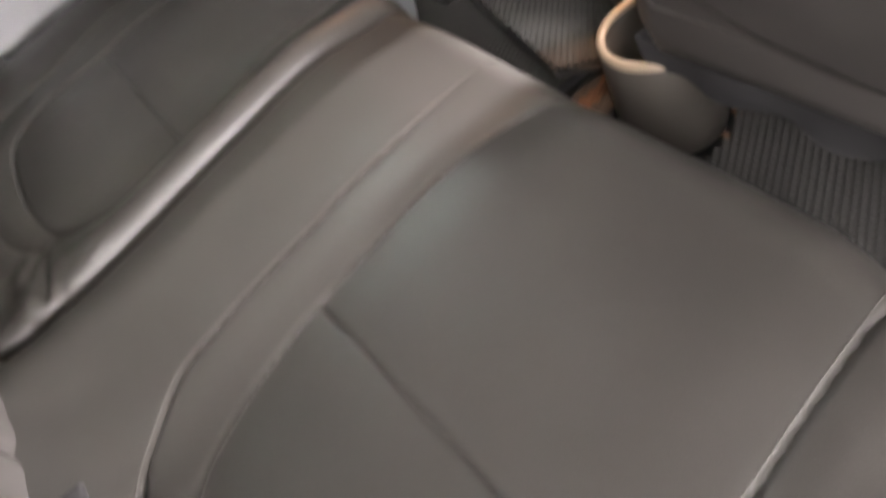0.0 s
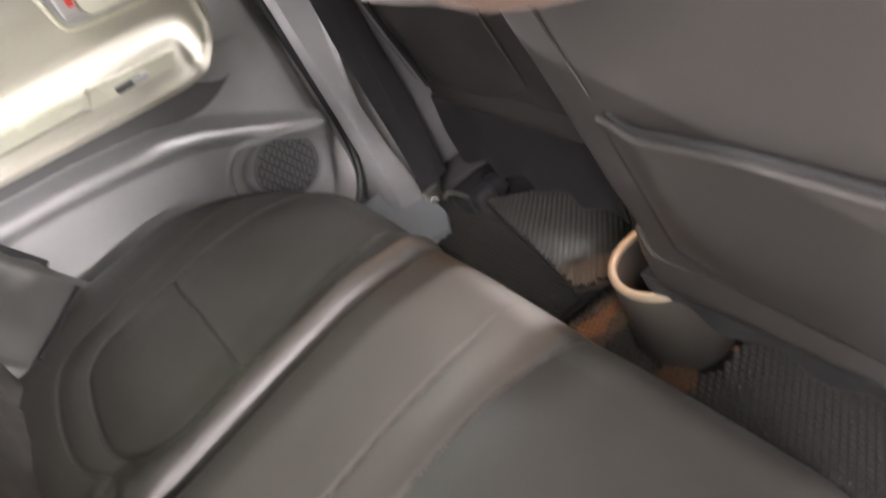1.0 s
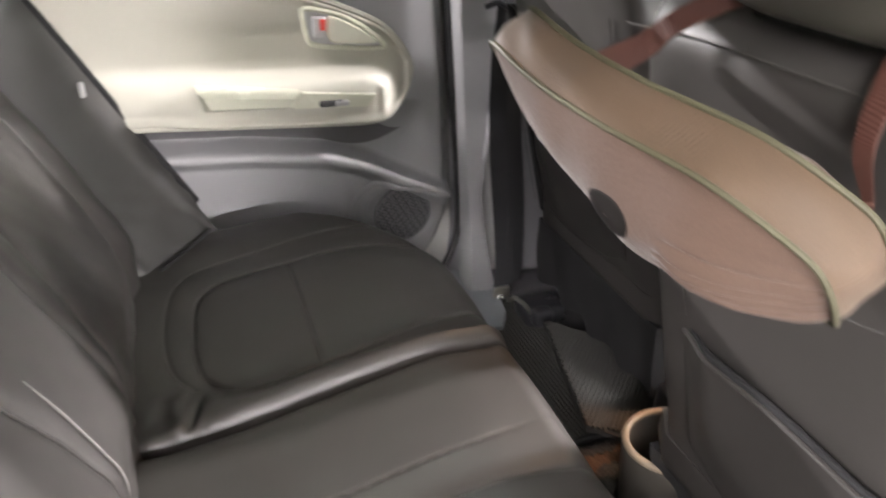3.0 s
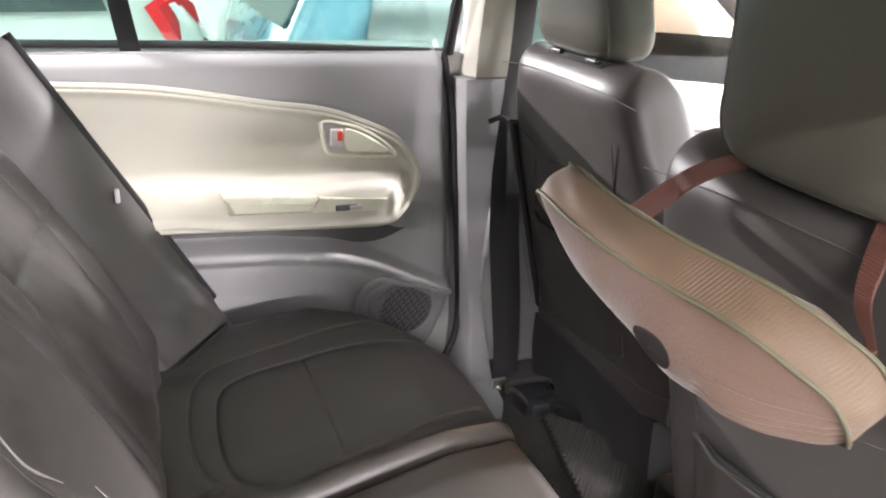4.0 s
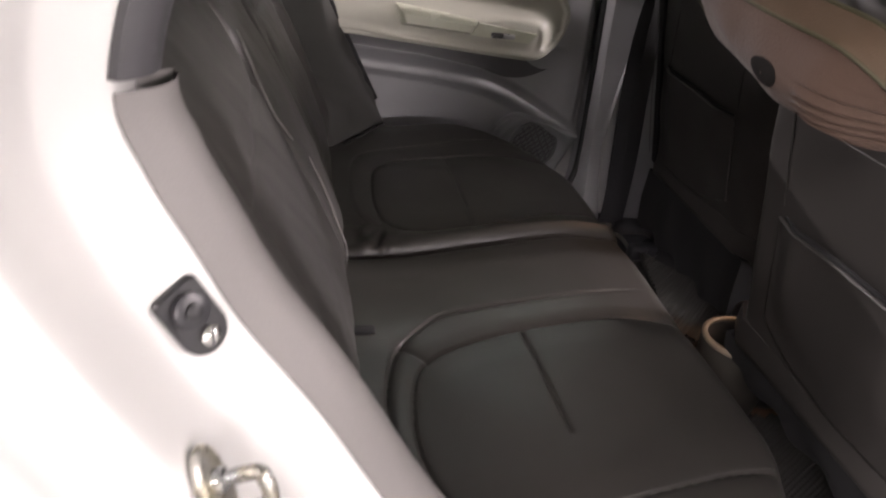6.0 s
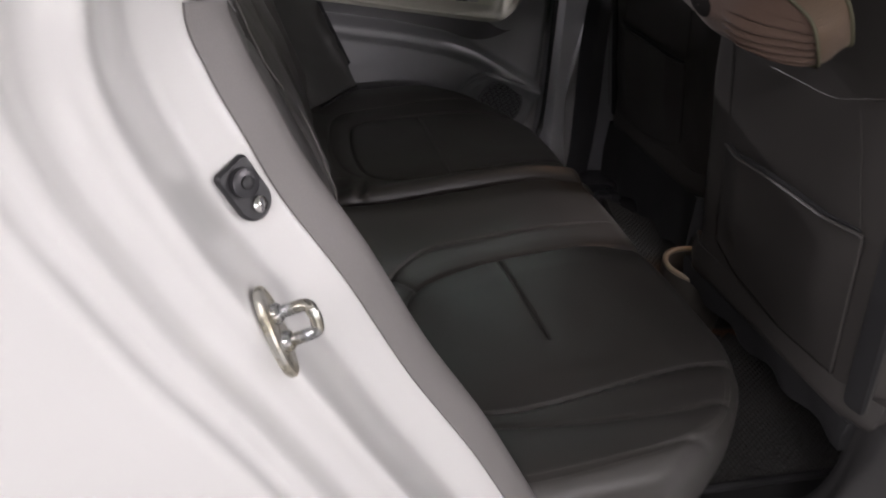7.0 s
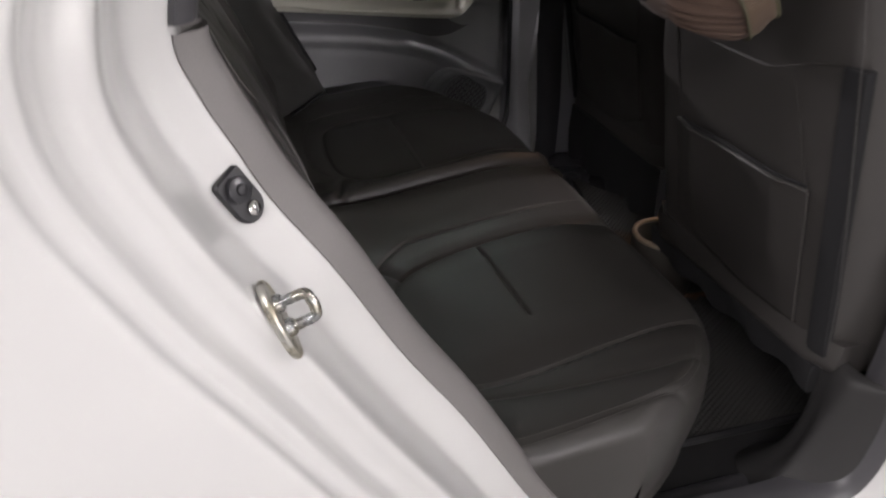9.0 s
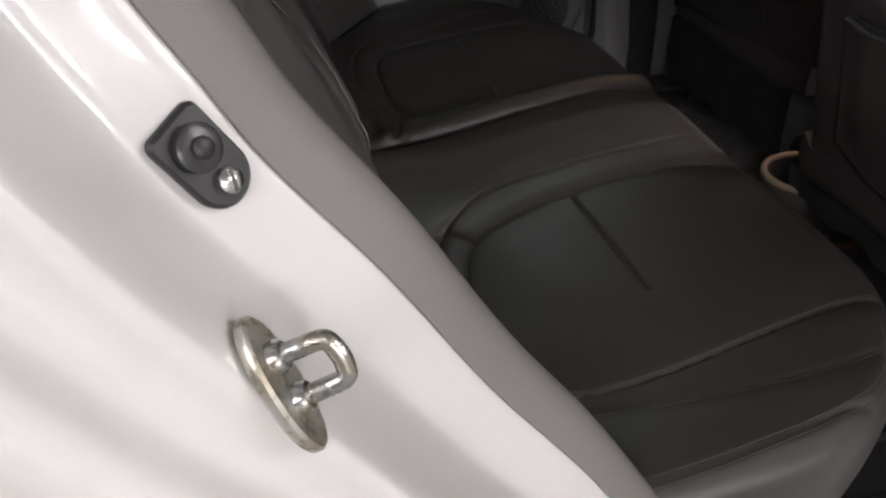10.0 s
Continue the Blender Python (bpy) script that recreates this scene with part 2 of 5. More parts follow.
def ribbon(points, widths, width_dir, thick):
    """A flat strap along points: a closed strip of that width and thickness."""
    pts, w = np.asarray(points, float), np.asarray(width_dir, float)
    d = np.gradient(pts, axis=0)
    d /= np.linalg.norm(d, axis=1, keepdims=True)
    wd = np.broadcast_to(w, pts.shape)
    wd = wd - (wd * d).sum(1, keepdims=True) * d
    wd = wd / np.linalg.norm(wd, axis=1, keepdims=True)
    nn = np.cross(d, wd)
    ww = np.broadcast_to(np.asarray(widths, float), (len(pts),))[:, None] / 2
    prof = [(-1, 0.4), (-0.9, 1), (0.9, 1), (1, 0.4), (1, -0.4), (0.9, -1), (-0.9, -1), (-1, -0.4)]
    return loft(np.stack([pts + a * ww * wd + b * thick / 2 * nn for a, b in prof], 1))


def rbox(lo, hi, r=0.006, seg=3):
    bm = bmesh.new()
    bmesh.ops.create_cube(bm, size=1)
    lo, hi = Vector(lo), Vector(hi)
    for v in bm.verts:
        v.co = Vector([(lo[i] + hi[i]) / 2 + v.co[i] * (hi[i] - lo[i]) for i in range(3)])
    if r:
        bmesh.ops.bevel(bm, geom=bm.edges[:], offset=min(r, 0.45 * min(hi - lo)), segments=seg, profile=0.5, affect="EDGES")
    bm.verts.index_update()
    geo = [tuple(v.co) for v in bm.verts], [[v.index for v in f.verts] for f in bm.faces]
    bm.free()
    return geo


def slab(outline, origin, ax, ay, an, thick, bevel=0.002):
    """A flat plate: an outline in two axes of the plate, thickened along its normal, with a small rounded edge."""
    o, ax, ay, an = (np.asarray(a, float) for a in (origin, ax, ay, an))
    q = np.asarray(outline, float)
    c = q.mean(0)
    rings = []
    for h, inset in ((0, bevel), (bevel, 0), (thick - bevel, 0), (thick, bevel)):
        s = q + (c - q) / np.linalg.norm(c - q, axis=1, keepdims=True) * inset
        rings.append(o + s[:, :1] * ax + s[:, 1:] * ay + h * an)
    return loft(rings)


def smooth_curve(points, n, closed=False):
    """Points on a Catmull-Rom curve through the given ones."""
    p = np.asarray(points, float)
    if closed:
        p = np.vstack([p[-1], p, p[0], p[1]])
    else:
        p = np.vstack([2 * p[0] - p[1], p, 2 * p[-1] - p[-2]])
    segs = len(p) - 3
    out = []
    for t in np.linspace(0, segs, n, endpoint=not closed):
        i = min(int(t), segs - 1)
        u = t - i
        a, b, c, d = p[i:i + 4]
        out.append(0.5 * (2 * b + (c - a) * u + (2 * a - 5 * b + 4 * c - d) * u**2 + (3 * b - a - 3 * c + d) * u**3))
    return np.array(out)


def line_distance(px, py, line):
    """Distance of points from a polyline in a plane."""
    best = np.full(px.shape, 9.0)
    for (x0, y0), (x1, y1) in zip(line[:-1], line[1:]):
        dx, dy = x1 - x0, y1 - y0
        t = np.clip(((px - x0) * dx + (py - y0) * dy) / (dx * dx + dy * dy + 1e-12), 0, 1)
        best = np.minimum(best, np.hypot(px - x0 - t * dx, py - y0 - t * dy))
    return best


def bell(d, w):
    return np.exp(-(d / w) ** 2)


def step(x, a, b):
    t = np.clip((x - a) / (b - a), 0, 1)
    return t * t * (3 - 2 * t)


def wobble(px, py, scale, seed=0.0):
    """Slow uneven swell of cloth and foam, from -1 to 1."""
    return (np.sin(px * scale + seed) * np.cos(py * scale * 1.27 + 1.7 * seed) + 0.6 * np.sin(px * scale * 2.1 + py * scale * 1.6 + 2.3 * seed)) / 1.6


def part(name, geo, mat, parent=None, label="", sharp=40):
    """One mesh object, under a thing or a part."""
    me = bpy.data.meshes.new(name)
    me.from_pydata([tuple(float(c) for c in v) for v in geo[0]], [], geo[1])
    me.polygons.foreach_set("use_smooth", [True] * len(me.polygons))
    bm = bmesh.new()
    bm.from_mesh(me)
    bmesh.ops.recalc_face_normals(bm, faces=bm.faces[:])
    bm.to_mesh(me)
    bm.free()
    if sharp:
        me.set_sharp_from_angle(angle=radians(sharp))
    me.materials.append(mat)
    ob = new(name, me)
    if parent:
        ob.parent = parent
        if parent.type == "EMPTY":
            ob.matrix_parent_inverse = Matrix.Translation(parent.location).inverted()
    if label:
        ob["label"] = label
    return ob


def thing(name, label, category, group="", kind=""):
    ob = new(name)
    ob.empty_display_size = 0.05
    return tagged(ob, label, category, group, kind)


def based(name, label, category, base, group="", kind=""):
    """A thing's Empty at its base; its parts keep their places."""
    ob = thing(name, label, category, group, kind)
    ob.location = base
    return ob


def alone(name, geo, mat, label, category, group="", kind="", sharp=40):
    return tagged(part(name, geo, mat, None, "", sharp), label, category, group, kind)


# ---------------------------------------------------------------- the garage
X0, X1, Y0, Y1, TOP = -7.0, 10.0, -9.0, 9.0, 2.75
alone("ground", rbox((X0, Y0, -0.2), (X1, Y1, 0.0), 0), CONCRETE, "grey concrete floor of the parking garage", "floor", kind="structure")
alone("ceiling", rbox((X0, Y0, TOP), (X1, Y1, TOP + 0.2), 0), WALL, "pale painted concrete garage ceiling", "ceiling", kind="structure")
for nm, lo, hi in (("wall_north", (X0, Y1, 0), (X1, Y1 + 0.2, TOP)), ("wall_south", (X0, Y0 - 0.2, 0), (X1, Y0, TOP)),
                   ("wall_east", (X1, Y0, 0), (X1 + 0.2, Y1, TOP)), ("wall_west", (X0 - 0.2, Y0, 0), (X0, Y1, TOP))):
    alone(nm, rbox(lo, hi, 0), WALL, "pale greenish painted garage wall", "wall", kind="structure")
for cx, cy in ((-2.6, 7.2), (4.6, 6.2)):
    alone("column", rbox((cx - 0.25, cy - 0.25, 0), (cx + 0.25, cy + 0.25, TOP), 0.02), WALL, "pale painted square concrete column", "column", kind="structure")
for lx, ly, lw in FILL_LAMPS:
    lamp = based("ceiling_lamp", "batten lamp on the garage ceiling, unseen and added to light the car", "lamp", (lx, ly, TOP), "garage ceiling lamps")
    part("housing", rbox((lx - 0.78, ly - 0.09, LAMP_Z + 0.01), (lx + 0.78, ly + 0.09, TOP), 0.01), IVORY_GLOSS, lamp)
    for dy in (-0.045, 0.045):
        part("tube", tube([(lx - 0.74, ly + dy, LAMP_Z - 0.02), (lx + 0.74, ly + dy, LAMP_Z - 0.02)], 0.014, 10), TUBE_GLOW, lamp, "glowing white tube")


def parked_car(x, y, paint, label, length=3.6, half=0.8, lamps=True, belt=0.96):
    """A small parked hatchback, nose to +x, its tail at x and its middle line at y."""
    car = based("parked_car", label, "car", (x + length / 2, y, 0), "cars parked outside")
    side = np.array([(0.03, 0.32), (0.0, 0.55), (0.02, 0.86), (0.10, 1.0), (0.30, 1.30), (0.48, 1.44), (1.0, 1.49), (1.6, 1.46), (2.0, 1.38), (2.62, 1.02),
                     (3.2, 0.92), (3.5, 0.76), (3.6, 0.55), (3.57, 0.30), (3.3, 0.22), (2.0, 0.20), (0.8, 0.20), (0.25, 0.22)])
    side[:, 0] *= length / 3.6
    line = smooth_curve(side, 96, True)
    mid = line.mean(0)

    def width(z):
        return half * (1 - 0.06 * step(z, 0.5, 0.2)) - 0.24 * np.clip(z - 0.93, 0, 1) ** 1.0

    rings = []
    for s, inset in ((-1.0, 0.05), (-0.985, 0.02), (-0.95, 0.0), (-0.5, -0.01), (0, -0.015), (0.5, -0.01), (0.95, 0.0), (0.985, 0.02), (1.0, 0.05)):
        q = line + (mid - line) / np.linalg.norm(mid - line, axis=1, keepdims=True) * inset
        rings.append(np.stack([x + q[:, 0], y + s * width(line[:, 1]), q[:, 1]], 1))
    part("body", loft(rings), paint, car)
    k = length / 3.6
    for s in (-1, 1):
        for pts in ([(0.42, belt + 0.02), (0.55, 1.34), (0.98, 1.41), (1.10, 1.41), (1.12, belt)], [(1.20, belt), (1.18, 1.41), (1.62, 1.39), (1.98, 1.31), (2.45, belt + 0.04), (2.42, belt)]):
            q = np.array(pts)
            yy = s * (width(q[:, 1]) + 0.004)
            rings = [np.stack([x + q[:, 0] * k, y + yy * f, q[:, 1]], 1) for f in (0.97, 1.0)]
            part("side_window", loft(rings), CAR_GLASS, car, "dark side window")
        mx, my = x + 2.28 * k, y + s * (half + 0.10)
        part("mirror", rbox((mx - 0.05, my - 0.10, 0.96), (mx + 0.05, my + 0.08, 1.13), 0.035, 4), BLACK_PLASTIC, car, "black door mirror")
        if lamps:
            part("tail_lamp", loft([[(x + px + dx, y + s * (py), pz) for px, py, pz in ((0.02, 0.50, 0.84), (0.0, 0.76, 0.82), (0.16, 0.808, 0.86), (0.24, 0.80, 1.0), (0.14, 0.745, 1.06), (0.06, 0.52, 0.99))] for dx in (-0.03, 0.03)]), LAMP_RED, car, "red and clear tail lamp")
        if lamps:
            part("lamp_insert", loft([[(x + px + dx, y + s * py, pz) for px, py, pz in ((0.0, 0.55, 0.86), (-0.01, 0.70, 0.855), (0.02, 0.70, 0.91), (0.02, 0.55, 0.91))] for dx in (-0.04, 0.02)]), LAMP_CLEAR, car)
        for wx in (0.62, 2.98):
            wheel = part("wheel", tube([(x + wx * k, y + s * (half - 0.19), 0.29), (x + wx * k, y + s * (half - 0.01), 0.29)], 0.29, 28), RUBBER, car)
            part("rim", tube([(x + wx * k, y + s * (half - 0.02), 0.29), (x + wx * k, y + s * (half + 0.002), 0.29)], 0.19, 24), STEEL, wheel)
    for pts in ([(2.03, 1.365), (2.60, 1.03)], [(0.105, 1.02), (0.31, 1.315)]):
        (xa, za), (xb, zb) = pts
        n = Vector((zb - za, 0, xa - xb)).normalized() * (0.012 if xa > 1 else 0.012)
        n = n if n.z > 0 else -n
        rings = [[(x + xa * k + h * n.x, y - width(za) * 0.92, za + h * n.z), (x + xa * k + h * n.x, y + width(za) * 0.92, za + h * n.z),
                  (x + xb * k + h * n.x, y + width(zb) * 0.92, zb + h * n.z), (x + xb * k + h * n.x, y - width(zb) * 0.92, zb + h * n.z)] for h in (0.2, 1.2)]
        part("windscreen", loft(rings), CAR_GLASS, car, "dark sloping windscreen")
    return car


parked_car(0.42, 2.80, CAR_BLUE, "light blue hatchback parked alongside in the garage", 3.05, lamps=False, belt=0.87)
other = parked_car(-3.27, 3.8, CAR_WHITE, "off-white hatchback with red tail lamps parked in the garage")

other.rotation_euler = (0, 0, math.pi)

# ---------------------------------------------------------------- the car body
car = based("hatchback", "white small hatchback with its rear door open", "car", (0.4, 0, 0.0))

# The rear door's opening on the open side, as a closed line in x and z.
OPENING = smooth_curve([(0.60, 1.33), (0.50, 1.392), (0.28, 1.418), (0.06, 1.405), (-0.06, 1.372), (-0.112, 1.342), (-0.166, 1.275), (-0.204, 1.20), (-0.221, 1.13), (-0.209, 1.088),
                        (-0.187, 1.045), (-0.164, 1.002), (-0.116, 0.932), (-0.056, 0.833), (0.017, 0.729), (0.106, 0.585), (0.15, 0.525), (0.20, 0.474), (0.265, 0.434),
                        (0.35, 0.412), (0.45, 0.404), (0.55, 0.404), (0.625, 0.418), (0.662, 0.455), (0.674, 0.53), (0.672, 0.64), (0.664, 0.75), (0.648, 0.92), (0.628, 1.12)], 260, True)
tang = np.roll(OPENING, -1, 0) - np.roll(OPENING, 1, 0)
tang /= np.linalg.norm(tang, axis=1, keepdims=True)
OUT = np.stack([-tang[:, 1], tang[:, 0]], 1)
if ((OUT * (OPENING - OPENING.mean(0))).sum(1)).mean() < 0:
    OUT = -OUT


def eased(line, reach_of=4.0):
    """A closed line with its small unevenness smoothed away."""
    k = np.arange(-14, 15)
    w = np.exp(-0.5 * (k / reach_of) ** 2)
    return sum(np.roll(line, j, 0) * q for j, q in zip(k, w / w.sum()))


OUT = eased(OUT, 5.0)
OUT /= np.linalg.norm(OUT, axis=1, keepdims=True)
SOFT = eased(OPENING, 3.5)


def swept(section, pick=slice(None), closed_path=True, closed_section=False, reach=None, lean=True):
    rings = []
    for k, (edge_at, soft_at, n) in enumerate(zip(OPENING[pick], SOFT[pick], OUT[pick])):
        ring = []
        for d, yy in section:
            w = min(1.0, max(0.0, (d - 0.006) / 0.035))
            p = edge_at * (1 - w) + soft_at * w
            if reach is not None and d > 0.085:
                d = 0.085 + (d - 0.085) * reach[pick][k]
            if d > 0.05:
                d = 0.05 + (d - 0.05) * (1 + 0.06 * float(step(np.array(p[1]), 1.02, 1.13)) - 0.25 * float(step(np.array(p[1]), 1.14, 1.19)))
            shift = 0.16 * max(0.0, p[1] + n[1] * d - 1.14) if lean else 0
            ring.append((p[0] + n[0] * d, yy + shift, p[1] + n[1] * d))
        rings.append(ring)
    return grid(np.array(rings), wrap_u=closed_path, wrap_v=closed_section)


rear, low, front, top = (np.clip(v, 0, 1) for v in (-OUT[:, 0], -OUT[:, 1], OUT[:, 0], OUT[:, 1]))
reach = (rear**2 * 1.0 + low**2 * 0.42 + front**2 * 0.10 + top**2 * 0.04) / (rear**2 + low**2 + front**2 + top**2)
dz = OPENING[:, 1] < 0.8
reach = np.where(dz, np.minimum(reach, 0.2 + 0.8 * np.clip((OPENING[:, 1] - 0.45) / 0.5, 0, 1)), reach)
JAMB = [(-0.004, -0.596), (0.000, -0.612), (0.005, -0.619), (0.013, -0.6255), (0.022, -0.632), (0.029, -0.6375), (0.0335, -0.643), (0.0365, -0.652), (0.039, -0.668), (0.041, -0.684),
        (0.043, -0.694), (0.0455, -0.6985), (0.050, -0.7005), (0.058, -0.702), (0.0655, -0.7045), (0.0705, -0.709), (0.0735, -0.716), (0.0755, -0.7235), (0.0785, -0.729), (0.083, -0.7315),
        (0.0875, -0.7335), (0.0915, -0.738), (0.094, -0.7435), (0.0965, -0.7465), (0.100, -0.748), (0.106, -0.749), (0.12, -0.7505), (0.15, -0.753), (0.25, -0.758), (0.40, -0.760), (0.60, -0.755)]
fine = smooth_curve(np.array(JAMB), 120)
part("side_panel", swept(fine.tolist(), reach=reach), PAINT, car, "white painted door jamb and quarter panel", sharp=0)
# inner lining behind the jamb, down to the cabin
part("jamb_lining", swept([(-0.004, -0.597), (0.02, -0.592), (0.06, -0.60), (0.10, -0.62)]), DARK_PLASTIC, car)
Z = OPENING[:, 1]
first = int(np.argmin(np.hypot(OPENING[:, 0] + 0.226, Z - 1.128)))
joint = int(np.argmin(np.hypot(OPENING[:, 0] - 0.19, Z - 0.484)))
SEAL_RING = [(-0.0185, -0.578), (-0.0220, -0.585), (-0.0215, -0.596), (-0.0160, -0.606), (-0.006, -0.614), (0.001, -0.618), (0.003, -0.616), (0.001, -0.608), (-0.003, -0.594), (-0.006, -0.586)]
part("door_seal", swept(SEAL_RING, slice(first, joint), False, True), SEAL, car, "grey rubber seal along the wheel arch")
SILL_RING = [(-0.020, -0.56), (-0.024, -0.58), (-0.022, -0.60), (-0.014, -0.616), (0.002, -0.626), (0.008, -0.622), (0.003, -0.60), (-0.004, -0.57)]
part("door_seal", swept(SILL_RING, slice(joint + 1, len(Z) - 3), False, True), DARK_PLASTIC, car, "dark grey seal along sill and pillar")
THICK = [(-0.010, -0.578), (-0.014, -0.586), (-0.0155, -0.596), (-0.013, -0.606), (-0.007, -0.615), (0.000, -0.621), (0.004, -0.619), (0.001, -0.604), (-0.003, -0.584)]
part("pillar_trim", swept(THICK, slice(3, first), False, True), DARK_PLASTIC, car, "dark grey moulded trim round the window opening")

# roof, headliner, floor pan and the far side
rx = np.linspace(-0.80, 1.22, 40)
ry = np.linspace(-1, 1, 30)
RX, RY = np.meshgrid(rx, ry, indexing="ij")
roof_half = 0.60 - 0.05 * np.clip((RX - 0.6) / 0.6, 0, 1) ** 2
roof_z = 1.475 - 0.035 * RY**4 - 0.07 * np.clip((RX - 0.5) / 0.72, 0, 1) ** 2 - 0.05 * np.clip((0.0 - RX) / 0.8, 0, 1) ** 2
part("roof", join(grid(np.stack([RX, RY * roof_half, roof_z], -1))), PAINT, car)
part("headliner", grid(np.stack([RX, RY * (roof_half + 0.005), roof_z - 0.035 - 0.02 * RY**4], -1)), HEADLINER, car, "pale cloth headliner")
part("floor_pan", rbox((-1.15, -0.70, 0.22), (1.9, 0.74, 0.30), 0.02), BLACK_PLASTIC, car)
part("rear_wall", rbox((-1.22, -0.74, 0.25), (-1.12, 0.74, 0.92), 0.02), PAINT, car)
for s in (-1, 1):
    part("rear_pillar", loft([[(-1.15, s * 0.70, 0.9), (-0.98, s * 0.74, 0.9), (-0.98, s * 0.66, 0.9), (-1.15, s * 0.64, 0.9)], [(-0.86, s * 0.58, 1.41), (-0.70, s * 0.60, 1.41), (-0.70, s * 0.55, 1.41), (-0.86, s * 0.54, 1.41)]]), HEADLINER, car)
    part("front_pillar", loft([[(1.98, s * 0.70, 0.94), (2.06, s * 0.70, 0.94), (2.06, s * 0.64, 0.94), (1.98, s * 0.64, 0.94)], [(1.34, s * 0.58, 1.385), (1.42, s * 0.57, 1.385), (1.42, s * 0.53, 1.385), (1.34, s * 0.53, 1.385)]]), HEADLINER, car)
part("windscreen", loft([[(1.83, -0.64, 0.97), (1.83, 0.64, 0.97), (1.20, 0.54, 1.405), (1.20, -0.54, 1.405)], [(1.835, -0.64, 0.975), (1.835, 0.64, 0.975), (1.205, 0.54, 1.41), (1.205, -0.54, 1.41)]]), GLASS, car, "green-tinted windscreen").visible_shadow = False
part("rear_window", loft([[(-1.10, -0.62, 0.93), (-1.10, 0.62, 0.93), (-0.80, 0.54, 1.40), (-0.80, -0.54, 1.40)], [(-1.105, -0.62, 0.93), (-1.105, 0.62, 0.93), (-0.805, 0.54, 1.40), (-0.805, -0.54, 1.40)]]), GLASS, car, "green-tinted rear window").visible_shadow = False
part("bonnet", loft([[(1.80, -0.72, 0.60), (1.80, 0.72, 0.60), (1.80, 0.70, 0.93), (1.80, 0, 0.97), (1.80, -0.70, 0.93)], [(2.35, -0.70, 0.55), (2.35, 0.70, 0.55), (2.35, 0.66, 0.84), (2.35, 0, 0.88), (2.35, -0.66, 0.84)], [(2.68, -0.55, 0.40), (2.68, 0.55, 0.40), (2.68, 0.50, 0.66), (2.68, 0, 0.70), (2.68, -0.50, 0.66)]]), PAINT, car)
part("bulkhead", rbox((1.70, -0.72, 0.25), (1.80, 0.72, 0.93), 0.02), BLACK_PLASTIC, car)


def side_wall(s, xa, xb, name, label, mat_in):
    """A closed body side below the windows: an outer skin and an inner face."""
    Xg, Vg = np.meshgrid(np.linspace(xa, xb, 40), np.linspace(0, 1, 16), indexing="ij")
    Zg = 0.24 + Vg * (np.interp(Xg, [0.60, 0.72, 0.95, 1.30, 1.82], [1.155, 1.108, 1.092, 1.062, 1.015]) - 0.24)
    yo = 0.79 - 0.05 * ((Zg - 0.65) / 0.5) ** 2
    outer = np.stack([Xg, s * yo, Zg], -1)
    inner = np.stack([Xg, s * (yo - 0.025), Zg], -1)[:, ::-1]
    part(name, loft([np.concatenate([a, b]) for a, b in zip(outer, inner)]), PAINT, car, label)


side_wall(1, -1.18, 1.82, "far_side_panel", "white painted closed body side", None)
side_wall(-1, 0.775, 1.82, "front_door_panel", "white painted front door skin", None)
part("far_sill", rbox((-0.3, 0.60, 0.28), (1.8, 0.735, 0.392), 0.02), DARK_PLASTIC, car)
part("near_sill", rbox((0.16, -0.64, 0.28), (1.8, -0.50, 0.385), 0.02), DARK_PLASTIC, car, "dark grey sill trim")

# far middle pillar with its upper ivory cover
zz = np.array([0.36, 0.40, 0.45, 0.52, 0.62, 0.80, 1.0, 1.105])
yi = np.array([0.60, 0.592, 0.605, 0.628, 0.648, 0.662, 0.668, 0.668])
xb = np.array([0.625, 0.612, 0.618, 0.622, 0.618, 0.606, 0.592, 0.586])
xf = np.array([0.694, 0.690, 0.684, 0.676, 0.666, 0.684, 0.708, 0.716])
part("middle_pillar_cover", loft([[(b, y + 0.045, z), (b + 0.003, y + 0.012, z), (b + 0.014, y, z), (f - 0.014, y, z), (f, y + 0.012, z), (f, 0.73, z), (b, 0.73, z)] for z, y, b, f in zip(zz, yi, xb, xf)]), GREY_PLASTIC, car, "grey moulded pillar cover")
zz = np.array([1.108, 1.18, 1.28, 1.36, 1.41])
part("upper_pillar_cover", loft([[(b, y + 0.03, z), (b + 0.012, y, z), (f - 0.012, y, z), (f, y + 0.03, z), (f, y + 0.06, z), (b, y + 0.06, z)] for z, y, b, f in zip(zz, (0.668, 0.660, 0.632, 0.600, 0.575), (0.608, 0.606, 0.600, 0.593, 0.583), (0.718, 0.714, 0.706, 0.696, 0.684))]), IVORY, car, "ivory upper pillar cover")
part("rail_trim", tube([(-0.75, 0.57, 1.37), (-0.2, 0.598, 1.405), (0.5, 0.60, 1.42), (1.15, 0.575, 1.405), (1.38, 0.555, 1.385)], 0.035, 12), HEADLINER, car)
part("rail_trim", tube([(-0.75, -0.56, 1.39), (-0.2, -0.60, 1.435), (0.5, -0.60, 1.44), (1.15, -0.565, 1.41), (1.38, -0.555, 1.385)], 0.03, 12), HEADLINER, car)
part("pillar_seal", tube(smooth_curve([(0.566, 0.722, 1.16), (0.582, 0.70, 1.05), (0.598, 0.69, 0.87), (0.614, 0.685, 0.70), (0.620, 0.678, 0.58), (0.612, 0.668, 0.52), (0.585, 0.655, 0.472), (0.54, 0.64, 0.44)], 50), 0.008, 8), BLACK_PLASTIC, car, "black door seal")
